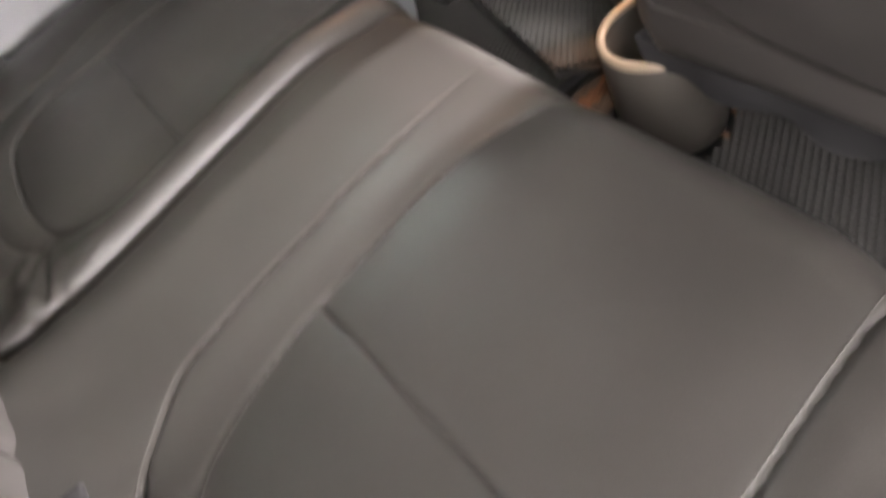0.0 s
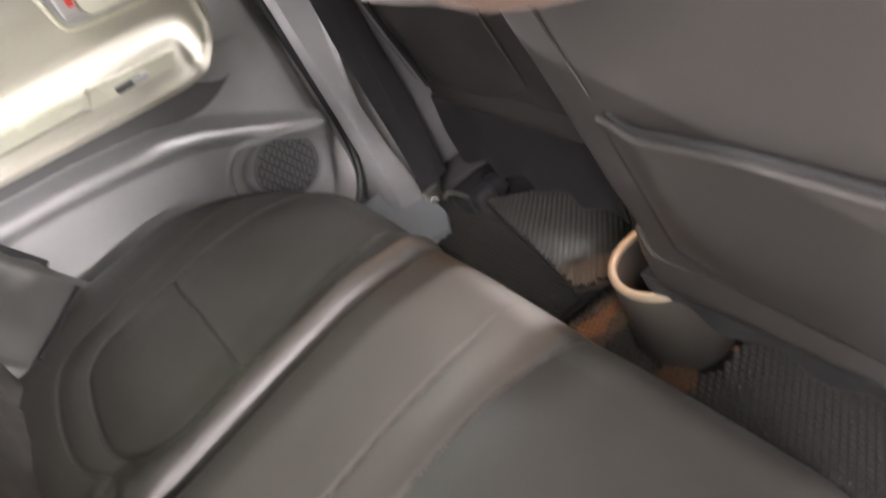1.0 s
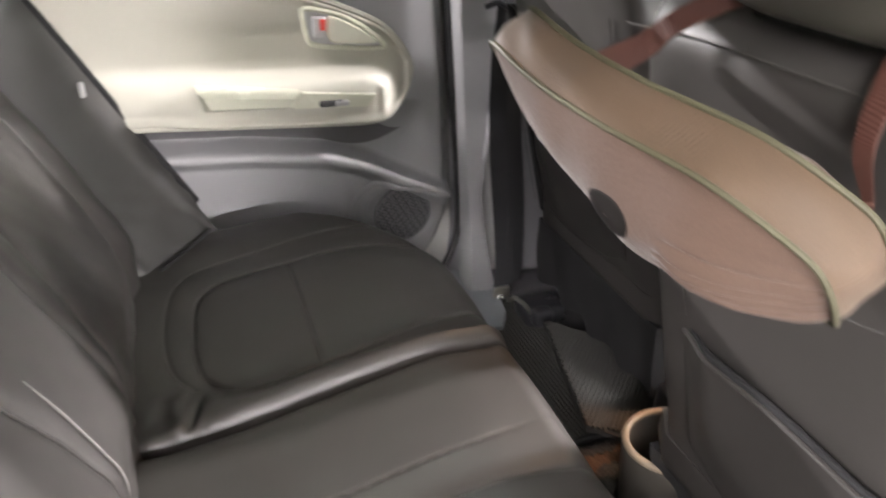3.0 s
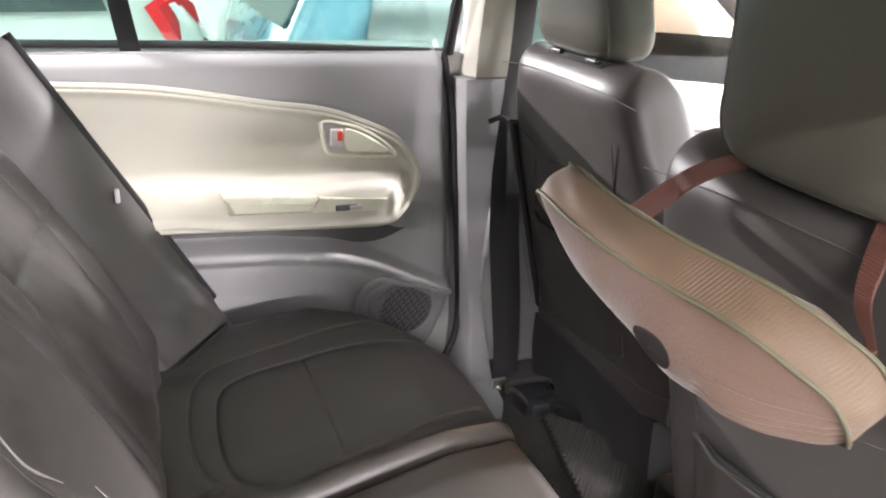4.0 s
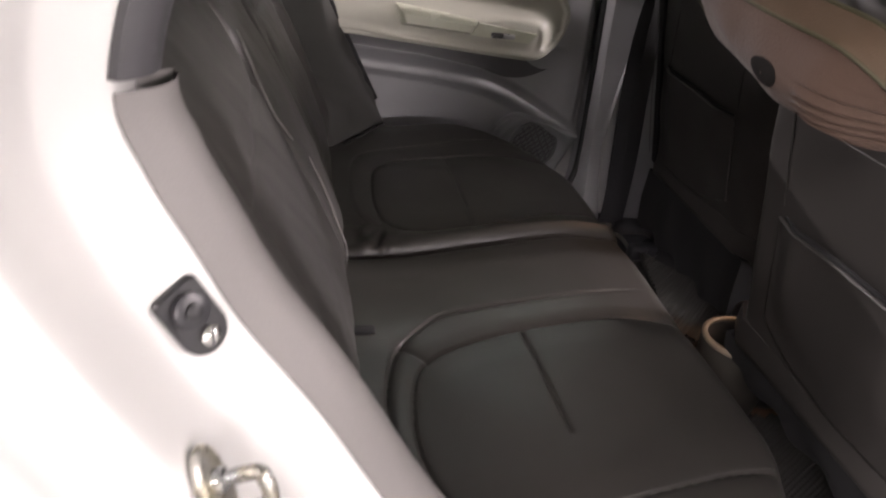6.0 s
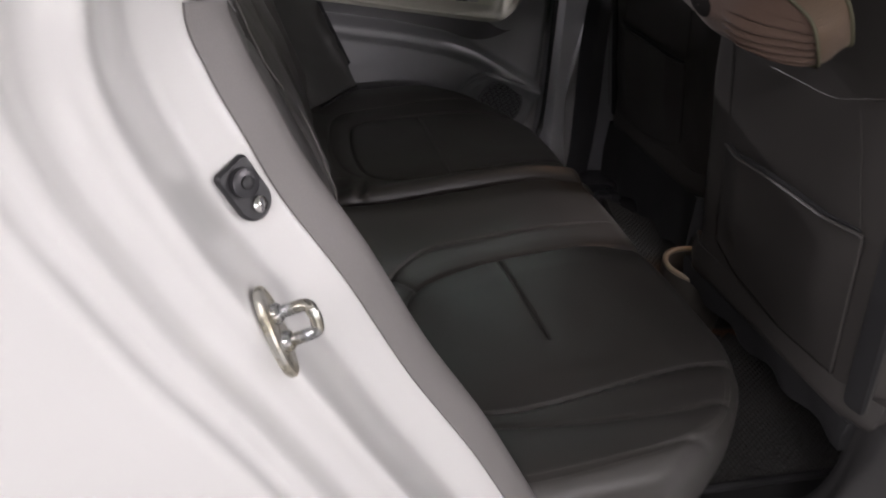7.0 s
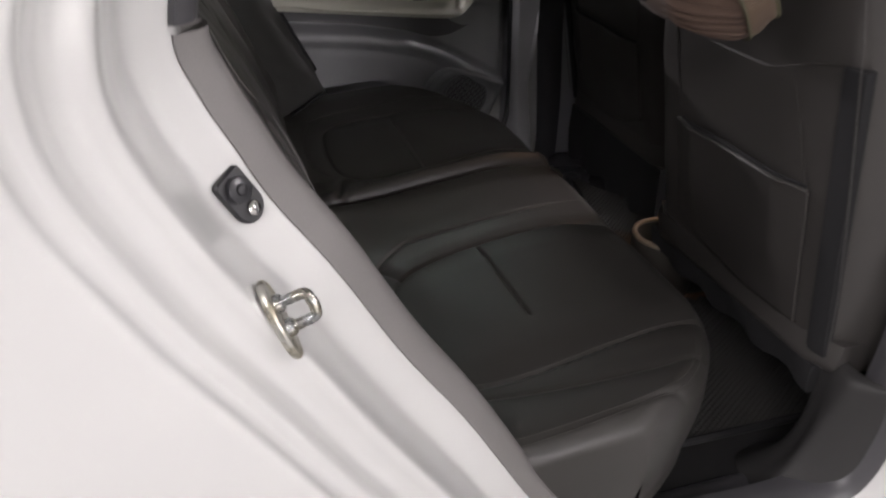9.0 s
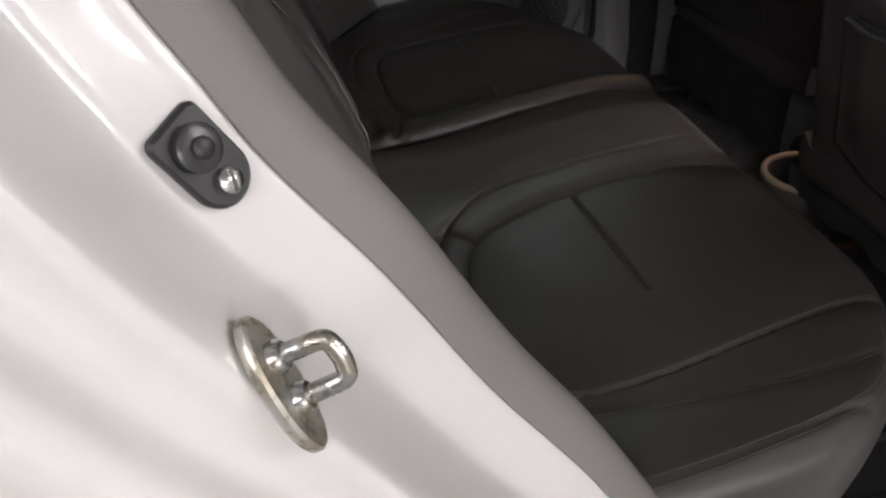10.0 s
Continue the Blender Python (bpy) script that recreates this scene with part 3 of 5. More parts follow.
# the near middle pillar, outside and inside
zz = np.linspace(0.45, 1.40, 10)
part("near_pillar", loft([[(0.70 - 0.06 * (z - 0.45), -0.60 + 0.06 * max(0, z - 1.1), z), (0.79 - 0.06 * (z - 0.45), -0.60 + 0.06 * max(0, z - 1.1), z), (0.80 - 0.06 * (z - 0.45), -0.72 + 0.22 * max(0, z - 1.1), z), (0.71 - 0.06 * (z - 0.45), -0.72 + 0.22 * max(0, z - 1.1), z)] for z in zz]), GREY_PLASTIC, car)
# the lower end of the near pillar's trim, moulded into the sill
rows = []
for z, xl, yl, xm, xr in ((0.612, 0.652, -0.492, 0.640, 0.668), (0.600, 0.640, -0.492, 0.622, 0.664), (0.55, 0.638, -0.500, 0.612, 0.662), (0.50, 0.632, -0.508, 0.600, 0.660), (0.45, 0.618, -0.508, 0.582, 0.650),
                          (0.415, 0.600, -0.500, 0.560, 0.622), (0.395, 0.585, -0.488, 0.545, 0.600), (0.378, 0.575, -0.470, 0.535, 0.585)):
    c = smooth_curve([(xl + 0.05, yl + 0.012), (xl, yl), (xl - 0.6 * (xl - xm), yl - 0.028), (xm, -0.560), (xm + 0.4 * (xr - xm), -0.590), (xr, -0.612)], 40)
    rows.append(np.column_stack([c, np.full(40, z)]))
part("lower_pillar_trim", grid(np.stack([smooth_curve(np.array(rows)[:, k], 40) for k in range(40)], 1)), SEAT_SHELL, car, "dark grey moulded trim at the pillar foot", sharp=0)
part("trim_slot", rbox((0.628, -0.497, 0.545), (0.640, -0.488, 0.600), 0.003), SHADOW_CLOTH, car)
# cabin side lining behind the seat and ahead of the pillars
part("front_door_lining", rbox((0.80, -0.70, 0.40), (1.72, -0.655, 1.15), 0.02), GREY_PLASTIC, car)
part("front_door_lining", rbox((0.735, 0.668, 0.40), (1.72, 0.715, 0.98), 0.02), PILLAR_GREY, car, "grey front door lining with an ivory top")
part("front_door_cap", loft([[(x, 0.66, z - 0.10), (x, 0.655, z - 0.02), (x, 0.668, z - 0.004), (x, 0.735, z), (x, 0.735, z - 0.10)] for x, z in ((0.735, 1.115), (0.95, 1.10), (1.30, 1.07), (1.72, 1.03))]), PALE_PLASTIC, car, "pale door top")
for s in (-1, 1):
    part("luggage_lining", rbox((-1.14, s * 0.58 - 0.03, 0.30), (-0.30, s * 0.58 + 0.03, 1.16), 0.02), GREY_PLASTIC, car)
    part("quarter_cover", loft([[(-1.02, s * 0.64, 1.13), (-0.30, s * 0.66, 1.13), (-0.28, s * 0.62, 1.13), (-1.02, s * 0.60, 1.13)], [(-0.74, s * 0.575, 1.40), (-0.16 if s < 0 else -0.34, s * 0.60, 1.40), (-0.16 if s < 0 else -0.34, s * 0.57, 1.40), (-0.74, s * 0.545, 1.40)]]), HEADLINER, car)
for s, xa, xc, xd, name in ((1, -0.30, 0.575, 0.56, "rear_side_window"), (1, 0.70, 1.78, 1.14, "front_side_window"), (-1, 0.72, 1.78, 1.14, "front_side_window")):
    xt = -0.22 if xa < 0 else xa - 0.02
    zc = 1.15 if xa < 0 else 1.04
    q = [(xa, 0.725, 1.15 if xa < 0 else 1.10), (xc, 0.725 + 0.44 * (1.15 - zc), zc), (xd, 0.612, 1.405), (xt, 0.612, 1.405)]
    pane = part(name, loft([[(a, s * b, c) for a, b, c in q], [(a, s * (b + 0.004), c) for a, b, c in q]]), GLASS, car, "green-tinted side glass")
    pane.visible_shadow = False
part("window_divider", loft([[(-0.038, 0.722, 1.15), (-0.004, 0.722, 1.15), (-0.004, 0.745, 1.15), (-0.038, 0.745, 1.15)], [(-0.07, 0.605, 1.405), (-0.04, 0.605, 1.405), (-0.04, 0.628, 1.405), (-0.07, 0.628, 1.405)]]), BLACK_PLASTIC, car, "black window divider bar")
part("window_frame", tube([(0.578, 0.722, 1.15), (0.572, 0.665, 1.28), (0.56, 0.615, 1.40)], 0.012, 8), BLACK_PLASTIC, car, "black window frame")
part("belt_seal", tube([(-0.30, 0.722, 1.168), (0.2, 0.722, 1.165), (0.57, 0.722, 1.152)], 0.007, 8), BLACK_PLASTIC, car)
for wx in (-0.42, 2.0):
    for s in (-1, 1):
        wheel = part("wheel", tube([(wx, s * 0.56, 0.285), (wx, s * 0.735, 0.285)], 0.285, 32), RUBBER, car)
        part("rim", tube([(wx, s * 0.72, 0.285), (wx, s * 0.742, 0.285)], 0.18, 24), STEEL, wheel)

# bump stop and striker on the jamb
stop_at, slope = Vector((-0.1915, -0.6305, 1.0155)), Vector((0.525, 0, -0.851))
nrm = Vector((0.545, -0.765, 0.34)).normalized()
slope = (slope - slope.dot(nrm) * nrm).normalized()
across = nrm.cross(slope).normalized()
stop = tagged(new("bump_stop"), "black rubber door bump stop with one screw on the jamb", "bump stop")
stop.location = stop_at
corners = [(-0.0152, 0.0092, 0.0045, 90, 180), (-0.0152, -0.0092, 0.0045, 180, 270), (0.0098, 0.0, 0.0137, 270, 450)]
outline = [(cx + r * math.cos(math.radians(a)), cy + r * math.sin(math.radians(a))) for cx, cy, r, a0, a1 in corners for a in np.linspace(a0, a1, 9 if r < 0.01 else 22)]
part("base", slab(outline, stop_at - nrm * 0.002, slope, across, nrm, 0.0065, 0.0018), BLACK_PLASTIC, stop)
c = stop_at - slope * 0.0055 + nrm * 0.003
part("pad", tube([c, c + nrm * 0.0055, c + nrm * 0.0065], [0.0098, 0.0098, 0.0075], 24), BUCKLE, stop, "round rubber pad")
part("pad_core", tube([c + nrm * 0.005, c + nrm * 0.0085, c + nrm * 0.0095], [0.0045, 0.0045, 0.003], 18), BLACK_PLASTIC, stop)
c = stop_at + slope * 0.0128 + nrm * 0.0035
part("screw", tube([c, c + nrm * 0.004, c + nrm * 0.0055], [0.0055, 0.0055, 0.003], 20), CHROME, stop, "bright cross-head screw")
part("screw_slot", join(*[rbox((-0.0045, -0.0008, 0), (0.0045, 0.0008, 0.0012), 0)]), DARK_PLASTIC, stop).matrix_basis = Matrix.Translation(c + nrm * 0.0046) @ nrm.to_track_quat("Z", "X").to_matrix().to_4x4()

nrm = Vector((0.90, -0.13, 0.42)).normalized()
slope = Vector((0.36, -0.33, -0.90))
slope = (slope - slope.dot(nrm) * nrm).normalized()
across = nrm.cross(slope).normalized()
lat = Vector((-0.1745, -0.690, 0.943))
striker = tagged(new("door_striker"), "tarnished zinc-plated steel door striker loop on an oval plate", "door striker")
striker.location = lat
oval = [(0.0325 * math.cos(a), 0.0155 * math.sin(a)) for a in np.linspace(0, 2 * np.pi, 36, endpoint=False)]
part("plate", slab(oval, lat - nrm * 0.002, slope, across, nrm, 0.006, 0.0015), TARNISHED, striker)
a0, b0 = lat - slope * 0.012 + nrm * 0.003, lat + slope * 0.008 + nrm * 0.003
tip = nrm * 0.025
loop = smooth_curve([a0, a0 + tip * 0.6, a0 + tip * 0.92 + slope * 0.001, a0 + tip + slope * 0.007, b0 + tip - slope * 0.007, b0 + tip * 0.92 - slope * 0.001, b0 + tip * 0.6, b0], 40)
part("loop", tube(loop, 0.0042, 12), WORN_STEEL, striker)
for cc, rr in ((a0, 0.0072), (b0, 0.0072)):
    part("collar", tube([cc - nrm * 0.001, cc + nrm * 0.004, cc + nrm * 0.006], [rr, rr, rr * 0.8], 18), WORN_STEEL, striker)

# courtesy lamp lens
lens = part("courtesy_lamp", rbox((DOME[0] - 0.07, DOME[1] - 0.05, DOME[2] + 0.004), (DOME[0] + 0.07, DOME[1] + 0.05, DOME[2] + 0.03), 0.01), IVORY, car, "ivory roof courtesy lamp")

# the open rear door, swung out from the middle pillar
leaf = tagged(new("rear_door"), "open rear door swung out from the middle pillar", "car door")
leaf.location = (0.74, -0.77, 0.35)
swing = pose(0.74, -0.77, 0, 0, 0, -68)


def leaf_plate(y0, y1, pts):
    rings = [[tuple(swing @ Vector((x * 1.0, y, z))) for x, z in pts] for y in (y0, y1)]
    return loft(rings)


LEAF = smooth_curve([(0.02, 0.42), (0.30, 0.40), (0.52, 0.47), (0.66, 0.66), (0.80, 0.86), (0.90, 1.02), (0.93, 1.13), (0.5, 1.15), (0.02, 1.14), (0.0, 0.8)], 60, True)
part("skin", leaf_plate(0.0, 0.045, LEAF), PAINT, leaf)
part("inner_lining", leaf_plate(0.048, 0.085, LEAF * 0.95 + LEAF.mean(0) * 0.05), GREY_PLASTIC, leaf, "grey door lining")
fr = [(0.03, 1.14), (0.06, 1.25), (0.12, 1.36), (0.45, 1.40), (0.70, 1.37), (0.86, 1.26), (0.93, 1.13)]
part("window_frame", tube([tuple(swing @ Vector((x, 0.03 + 0.35 * max(0, z - 1.13), z))) for x, z in smooth_curve(fr, 40)], 0.016, 8), BLACK_PLASTIC, leaf)

# ---------------------------------------------------------------- rear bench
MIRROR = 0.036          # y of a point on the far seat and its twin on the near one add up to this


def twin(line):
    return [(a, MIRROR - b) for a, b in line]


PAD_NEAR = smooth_curve([(0.50, -0.126), (0.463, -0.122), (0.426, -0.117), (0.357, -0.119), (0.298, -0.123), (0.213, -0.133), (0.148, -0.147), (0.113, -0.160), (0.081, -0.178), (0.055, -0.205), (0.040, -0.245),
                         (0.032, -0.30), (0.031, -0.35), (0.040, -0.40), (0.062, -0.442), (0.105, -0.460), (0.215, -0.455), (0.34, -0.438), (0.45, -0.422), (0.50, -0.415)], 70).tolist()
CREASE_NEAR = [(0.214, -0.137), (0.217, -0.24), (0.219, -0.345)]
PAD = smooth_curve([(0.475, 0.236), (0.43, 0.224), (0.30, 0.194), (0.21, 0.176), (0.134, 0.164), (0.085, 0.177), (0.056, 0.208), (0.045, 0.264), (0.045, 0.33), (0.052, 0.40), (0.066, 0.440), (0.098, 0.464),
                    (0.163, 0.476), (0.278, 0.484), (0.38, 0.472), (0.475, 0.455)], 60).tolist()
CREASE = [(0.217, 0.185), (0.217, 0.30), (0.217, 0.475)]
OUTER = smooth_curve([(0.040, 0.185), (0.012, 0.235), (0.002, 0.326), (0.012, 0.43), (0.035, 0.49), (0.08, 0.517), (0.228, 0.540), (0.34, 0.545), (0.42, 0.525)], 40).tolist()
INNER_NEAR = smooth_curve([(-0.003, -0.30), (0.006, -0.24), (0.018, -0.19), (0.033, -0.155), (0.092, -0.092), (0.14, -0.078), (0.20, -0.069), (0.275, -0.060), (0.37, -0.050), (0.43, -0.042), (0.50, -0.036)], 40).tolist()
CORNER_NEAR = [(0.030, -0.155), (0.066, -0.188)]
EDGE_NEAR = smooth_curve([(0.02, -0.575), (0.093, -0.577), (0.184, -0.575), (0.30, -0.562), (0.36, -0.538), (0.41, -0.49), (0.45, -0.42)], 40).tolist()


def inside(px, py, poly):
    hit = np.zeros(px.shape, bool)
    n = len(poly)
    for k in range(n):
        (x0, y0), (x1, y1) = poly[k], poly[(k + 1) % n]
        if y0 != y1:
            hit ^= ((y0 > py) != (y1 > py)) & (px < (x1 - x0) * (py - y0) / (y1 - y0) + x0)
    return hit


def cushion_top(px, py, far):
    """The height of the sewn cushion over its plan."""
    z = 0.617 + 0.030 * step(px, 0.0, 0.40) - 0.012 * step(px, 0.36, 0.50)
    if far:
        pad, crease, outer = PAD, CREASE, OUTER
        z = z + 0.014 * bell(py - 0.145, 0.020) * step(px, 0.02, 0.10) - 0.008 * step(0.13 - py, 0.0, 0.02)
        z = z + 0.014 * step(py, 0.50, 0.60)
    else:
        pad, crease, outer = PAD_NEAR, CREASE_NEAR, twin(OUTER)
        z = z + 0.004 * bell(py - 0.03, 0.06) + 0.012 * step(-py, 0.47, 0.56)
    mask = inside(px, py, pad)
    d = line_distance(px, py, pad)
    z = z + np.where(mask, 0.0036 * step(d, 0.0, 0.06), 0.0022 * step(d, 0.0, 0.03))
    z = z - 0.0036 * bell(d, 0.0024) - 0.0012 * bell(d, 0.009)
    dc = line_distance(px, py, crease)
    z = z - 0.0036 * bell(dc, 0.0020) - 0.0012 * bell(dc, 0.013)
    do = line_distance(px, py, outer)
    z = z - (0.0014 if far else 0.0026) * bell(do, 0.0028) - (0.0010 if far else 0.0018) * bell(do, 0.012)
    if not far:
        for line, deep in ((INNER_NEAR, 0.0035), (CORNER_NEAR, 0.003)):
            dl = line_distance(px, py, line)
            z = z - (deep * 0.85 * bell(dl, 0.0026) + 0.0013 * bell(dl, 0.010)) * step(px, 0.45, 0.36)
        de = line_distance(px, py, EDGE_NEAR)
        z = z - 0.0034 * bell(de, 0.0025) + 0.0014 * bell(de, 0.009)
    z = z + 0.0014 * wobble(px, py, 17, 1.0 if far else 2.0)
    if far:      # the puckered back corner beside the gap
        w = bell(np.hypot(px - 0.02, (py - 0.135) * 1.2), 0.045)
        z = z + w * (0.008 + 0.0030 * np.sin(px * 150 + py * 30 + 1.6 * np.sin(py * 55)) + 0.0020 * np.sin(py * 190 - px * 130 + 2 * np.sin(px * 90)))
    return z


def front_edge(py):
    corner = np.clip((-0.520 - py) / 0.090, 0, 0.9)
    return 0.482 - 3.0 * np.clip(np.abs(py - 0.018) - 0.36, 0, 1) ** 2 - 0.06 * (1 - np.sqrt(1 - corner**2))


def cushion(far):
    ya, yb = (0.124, 0.652) if far else (-0.600, 0.112)
    ra, rb = (0.018, 0.030) if far else (0.034, 0.016)
    RF = 0.045
    sa = np.concatenate([np.linspace(-0.12, 0.0, 12)[:-1], np.linspace(0.0, 1.0, 190), 1.0 + np.linspace(0.0, 1.0, 36)[1:]])
    arc_a, arc_b = ra * np.pi / 2, rb * np.pi / 2
    drop = 0.16
    flat = (yb - rb) - (ya + ra)
    nb = int(flat / 0.0027)
    sb = np.concatenate([np.linspace(-arc_a - drop, -arc_a, 8)[:-1], np.linspace(-arc_a, 0, 12)[:-1], np.linspace(0, flat, nb), flat + np.linspace(0, arc_b, 12)[1:], flat + arc_b + np.linspace(0, drop, 8)[1:]])
    A, B = np.meshgrid(sa, sb, indexing="ij")
    ea, eb = np.clip(-B, 0, 9), np.clip(B - flat, 0, 9)
    ta, tb = np.clip(ea / ra, 0, np.pi / 2), np.clip(eb / rb, 0, np.pi / 2)
    y = (ya + ra) + np.clip(B, 0, flat) - ra * np.sin(ta) + rb * np.sin(tb)
    dz = -ra * (1 - np.cos(ta)) - np.clip(ea - arc_a, 0, 9) - rb * (1 - np.cos(tb)) - np.clip(eb - arc_b, 0, 9)
    xe = front_edge(y) - RF * 0.72
    x = np.where(A < 1, A * xe, xe)
    fr = np.clip(A - 1, 0, 9) * 0.24
    tf = np.clip(fr / RF, 0, np.pi / 2)
    z = cushion_top(np.minimum(x, xe), y, far)
    x = x + RF * np.sin(tf)
    bulge = 0.012 * np.sin(np.clip((fr - RF) / 0.16, 0, 1) * np.pi)
    dzf = -RF * (1 - np.cos(tf)) - np.clip(fr - RF * np.pi / 2, 0, 9)
    z = z - 0.87 * (np.abs(dz) ** 3 + np.abs(dzf) ** 3) ** (1 / 3)
    near_gap = step(y, 0.175, 0.135) if far else step(y, -0.03, 0.06)
    y = y + 0.13 * (np.clip(x, 0, 0.5) - 0.25) * near_gap
    return grid(np.stack([x + bulge, y, np.maximum(z, 0.44)], -1))


def lay(px, py, far, lift):
    """Points of the plan laid on the sewn cover, over its rolled front and outer edges too."""
    xe = front_edge(py) - 0.045 * 0.72
    tf = np.clip((px - xe) / 0.045, 0, 1.2)
    x = np.minimum(px, xe) + 0.045 * np.sin(tf)
    ty = np.arcsin(np.clip((-0.566 - py) / 0.034, 0, 0.95))
    z = cushion_top(np.minimum(px, xe), py, far) - 0.045 * (1 - np.cos(tf)) * 0.85 - (0 if far else 1) * 0.034 * (1 - np.cos(ty)) * 0.85
    near_gap = step(py, 0.175, 0.135) if far else step(py, -0.03, 0.06)
    return np.column_stack([x, py + 0.13 * (np.clip(x, 0, 0.5) - 0.25) * near_gap, z + lift])


def stitches(line, far, lift=0.0006, pitch=0.0052, mat=THREAD):
    """A row of short sewn threads that lie on the cushion along a line of its plan."""
    line = np.asarray(line)
    seg = np.linalg.norm(np.diff(line, axis=0), axis=1)
    s = np.concatenate([[0], np.cumsum(seg)])
    out = []
    for a in np.arange(0.003, s[-1] - 0.004, pitch):
        q = np.array([[np.interp(v, s, line[:, k]) for k in range(2)] for v in (a, a + pitch * 0.62)])
        if np.any(q[:, 0] > front_edge(q[:, 1]) + 0.005):
            continue
        out.append(tube(lay(q[:, 0], q[:, 1], far, lift), 0.00055, 5))
    return join(*out)


def shifted(line, d):
    line = np.asarray(line)
    t = np.gradient(line, axis=0)
    t /= np.linalg.norm(t, axis=1, keepdims=True)
    return line + d * np.stack([-t[:, 1], t[:, 0]], 1)


far_cushion = based("rear_seat", "dark leatherette single rear seat with puckered back corner", "car seat", (0.24, 0.39, 0.44), "rear seats")
far_pad = part("cushion", cushion(True), LEATHER, far_cushion, sharp=0)
FAR_STITCH = ("stitching", join(stitches(shifted(PAD, 0.004), True), stitches(shifted(OUTER, 0.004), True)), THREAD, far_pad)
tagged(part(*FAR_STITCH), kind="stuff")
near_cushion = based("rear_seat", "dark leatherette double rear seat with a plain middle place", "car seat", (0.24, -0.24, 0.44), "rear seats")
near_pad = part("cushion", cushion(False), LEATHER, near_cushion, sharp=65)
NEAR_STITCH = ("stitching", join(stitches(shifted(PAD_NEAR, 0.004), False), stitches(shifted(twin(OUTER), -0.004), False), stitches(shifted(INNER_NEAR, 0.004), False),
                       stitches(shifted(EDGE_NEAR, 0.0045)[2:-4], False), stitches(shifted(EDGE_NEAR, -0.0045)[2:-4], False)), THREAD, near_pad)
tagged(part(*NEAR_STITCH), kind="stuff")
part("buckle_slot", rbox((-0.040, -0.131, 0.604), (0.002, -0.111, 0.6245), 0.004), SHADOW_CLOTH, near_cushion, "dark buckle slot")
part("seat_base", rbox((-0.05, -0.530, 0.385), (0.35, 0.62, 0.47), 0.02), BLACK_PLASTIC, car)

# ---------------------------------------------------------------- rear backrests and side bolsters
SLOPE = -0.53


def back_face(py, pz, seams, sag):
    x = -0.016 + SLOPE * (pz - 0.63)
    x = x + 0.022 * np.sin(np.clip((pz - 0.60) / 0.56, 0, 1) * np.pi) * sag
    x = x - 0.034 * step(pz, 0.72, 0.60) + 0.014 * step(-py, 0.395, 0.435) + 0.004 * step(py, -0.095, -0.035) * step(py, 0.17, 0.12) + 0.010 * step(py, 0.46, 0.50)
    for line, deep, wide in seams:
        d = line_distance(py, pz, line)
        x = x - deep * bell(d, 0.0035) - deep * 0.8 * bell(d, wide)
    return x + 0.0022 * wobble(py, pz, 26, 3.0) + 0.0009 * wobble(py, pz, 71, 1.3)


def backrest(ya, yb, seams, zt=1.225):
    ny, nz = int((yb - ya) / 0.0035), 150
    u, v = np.linspace(0, 1, ny), np.linspace(0, 1, nz)
    U, V = np.meshgrid(u, v, indexing="ij")
    y, z = ya + U * (yb - ya), 0.585 + V * (zt - 0.585)
    x = back_face(y, z, seams, 1.0)
    e = np.minimum(y - ya, yb - y)
    x = x - 0.022 * (1 - np.sqrt(np.clip(1 - (1 - np.clip(e / 0.022, 0, 1)) ** 2, 0, 1)))
    x = x - 0.040 * (1 - np.sqrt(np.clip(1 - (1 - np.clip((zt - z) / 0.05, 0, 1)) ** 2, 0, 1)))
    front = np.stack([x, y, z], -1)
    rear_face = np.stack([-0.016 + SLOPE * (z - 0.63) - 0.13 + 0 * x, y, z], -1)[:, ::-1]
    return loft([np.concatenate([a, b]) for a, b in zip(front, rear_face)])


NEAR_SEAMS = [([(-0.415, 1.13), (-0.405, 1.06), (-0.40, 1.0), (-0.395, 0.93), (-0.39, 0.80), (-0.385, 0.70), (-0.38, 0.60)], 0.004, 0.012),
              ([(-0.45, 1.12), (-0.458, 1.03), (-0.465, 0.96), (-0.468, 0.83), (-0.465, 0.70), (-0.465, 0.60)], 0.004, 0.012),
              ([(-0.08, 0.962), (-0.20, 0.952), (-0.33, 0.945), (-0.395, 0.94)], 0.003, 0.012),
              ([(-0.09, 1.14), (-0.08, 1.06), (-0.075, 1.02), (-0.082, 0.963), (-0.085, 0.91), (-0.075, 0.85), (-0.055, 0.76), (-0.045, 0.68), (-0.04, 0.60)], 0.004, 0.012)]
FAR_SEAMS = [([(0.22, 1.14), (0.20, 1.046), (0.212, 0.963), (0.19, 0.86), (0.17, 0.75), (0.165, 0.60)], 0.005, 0.014),
             ([(0.215, 0.962), (0.35, 0.955), (0.50, 0.948)], 0.004, 0.014),
             ([(0.47, 1.14), (0.47, 1.0), (0.465, 0.85), (0.45, 0.70), (0.45, 0.60)], 0.004, 0.014)]
near_back = part("backrest", backrest(-0.535, 0.122, NEAR_SEAMS), LEATHER_SMOOTH, near_cushion, sharp=0)
far_back = part("backrest", backrest(0.128, 0.535, FAR_SEAMS), LEATHER_SMOOTH, far_cushion, sharp=0)


def on_back(py, pz, seams, lift):
    return np.stack([back_face(np.asarray(py), np.asarray(pz), seams, 1.0) + lift, py, pz], -1)


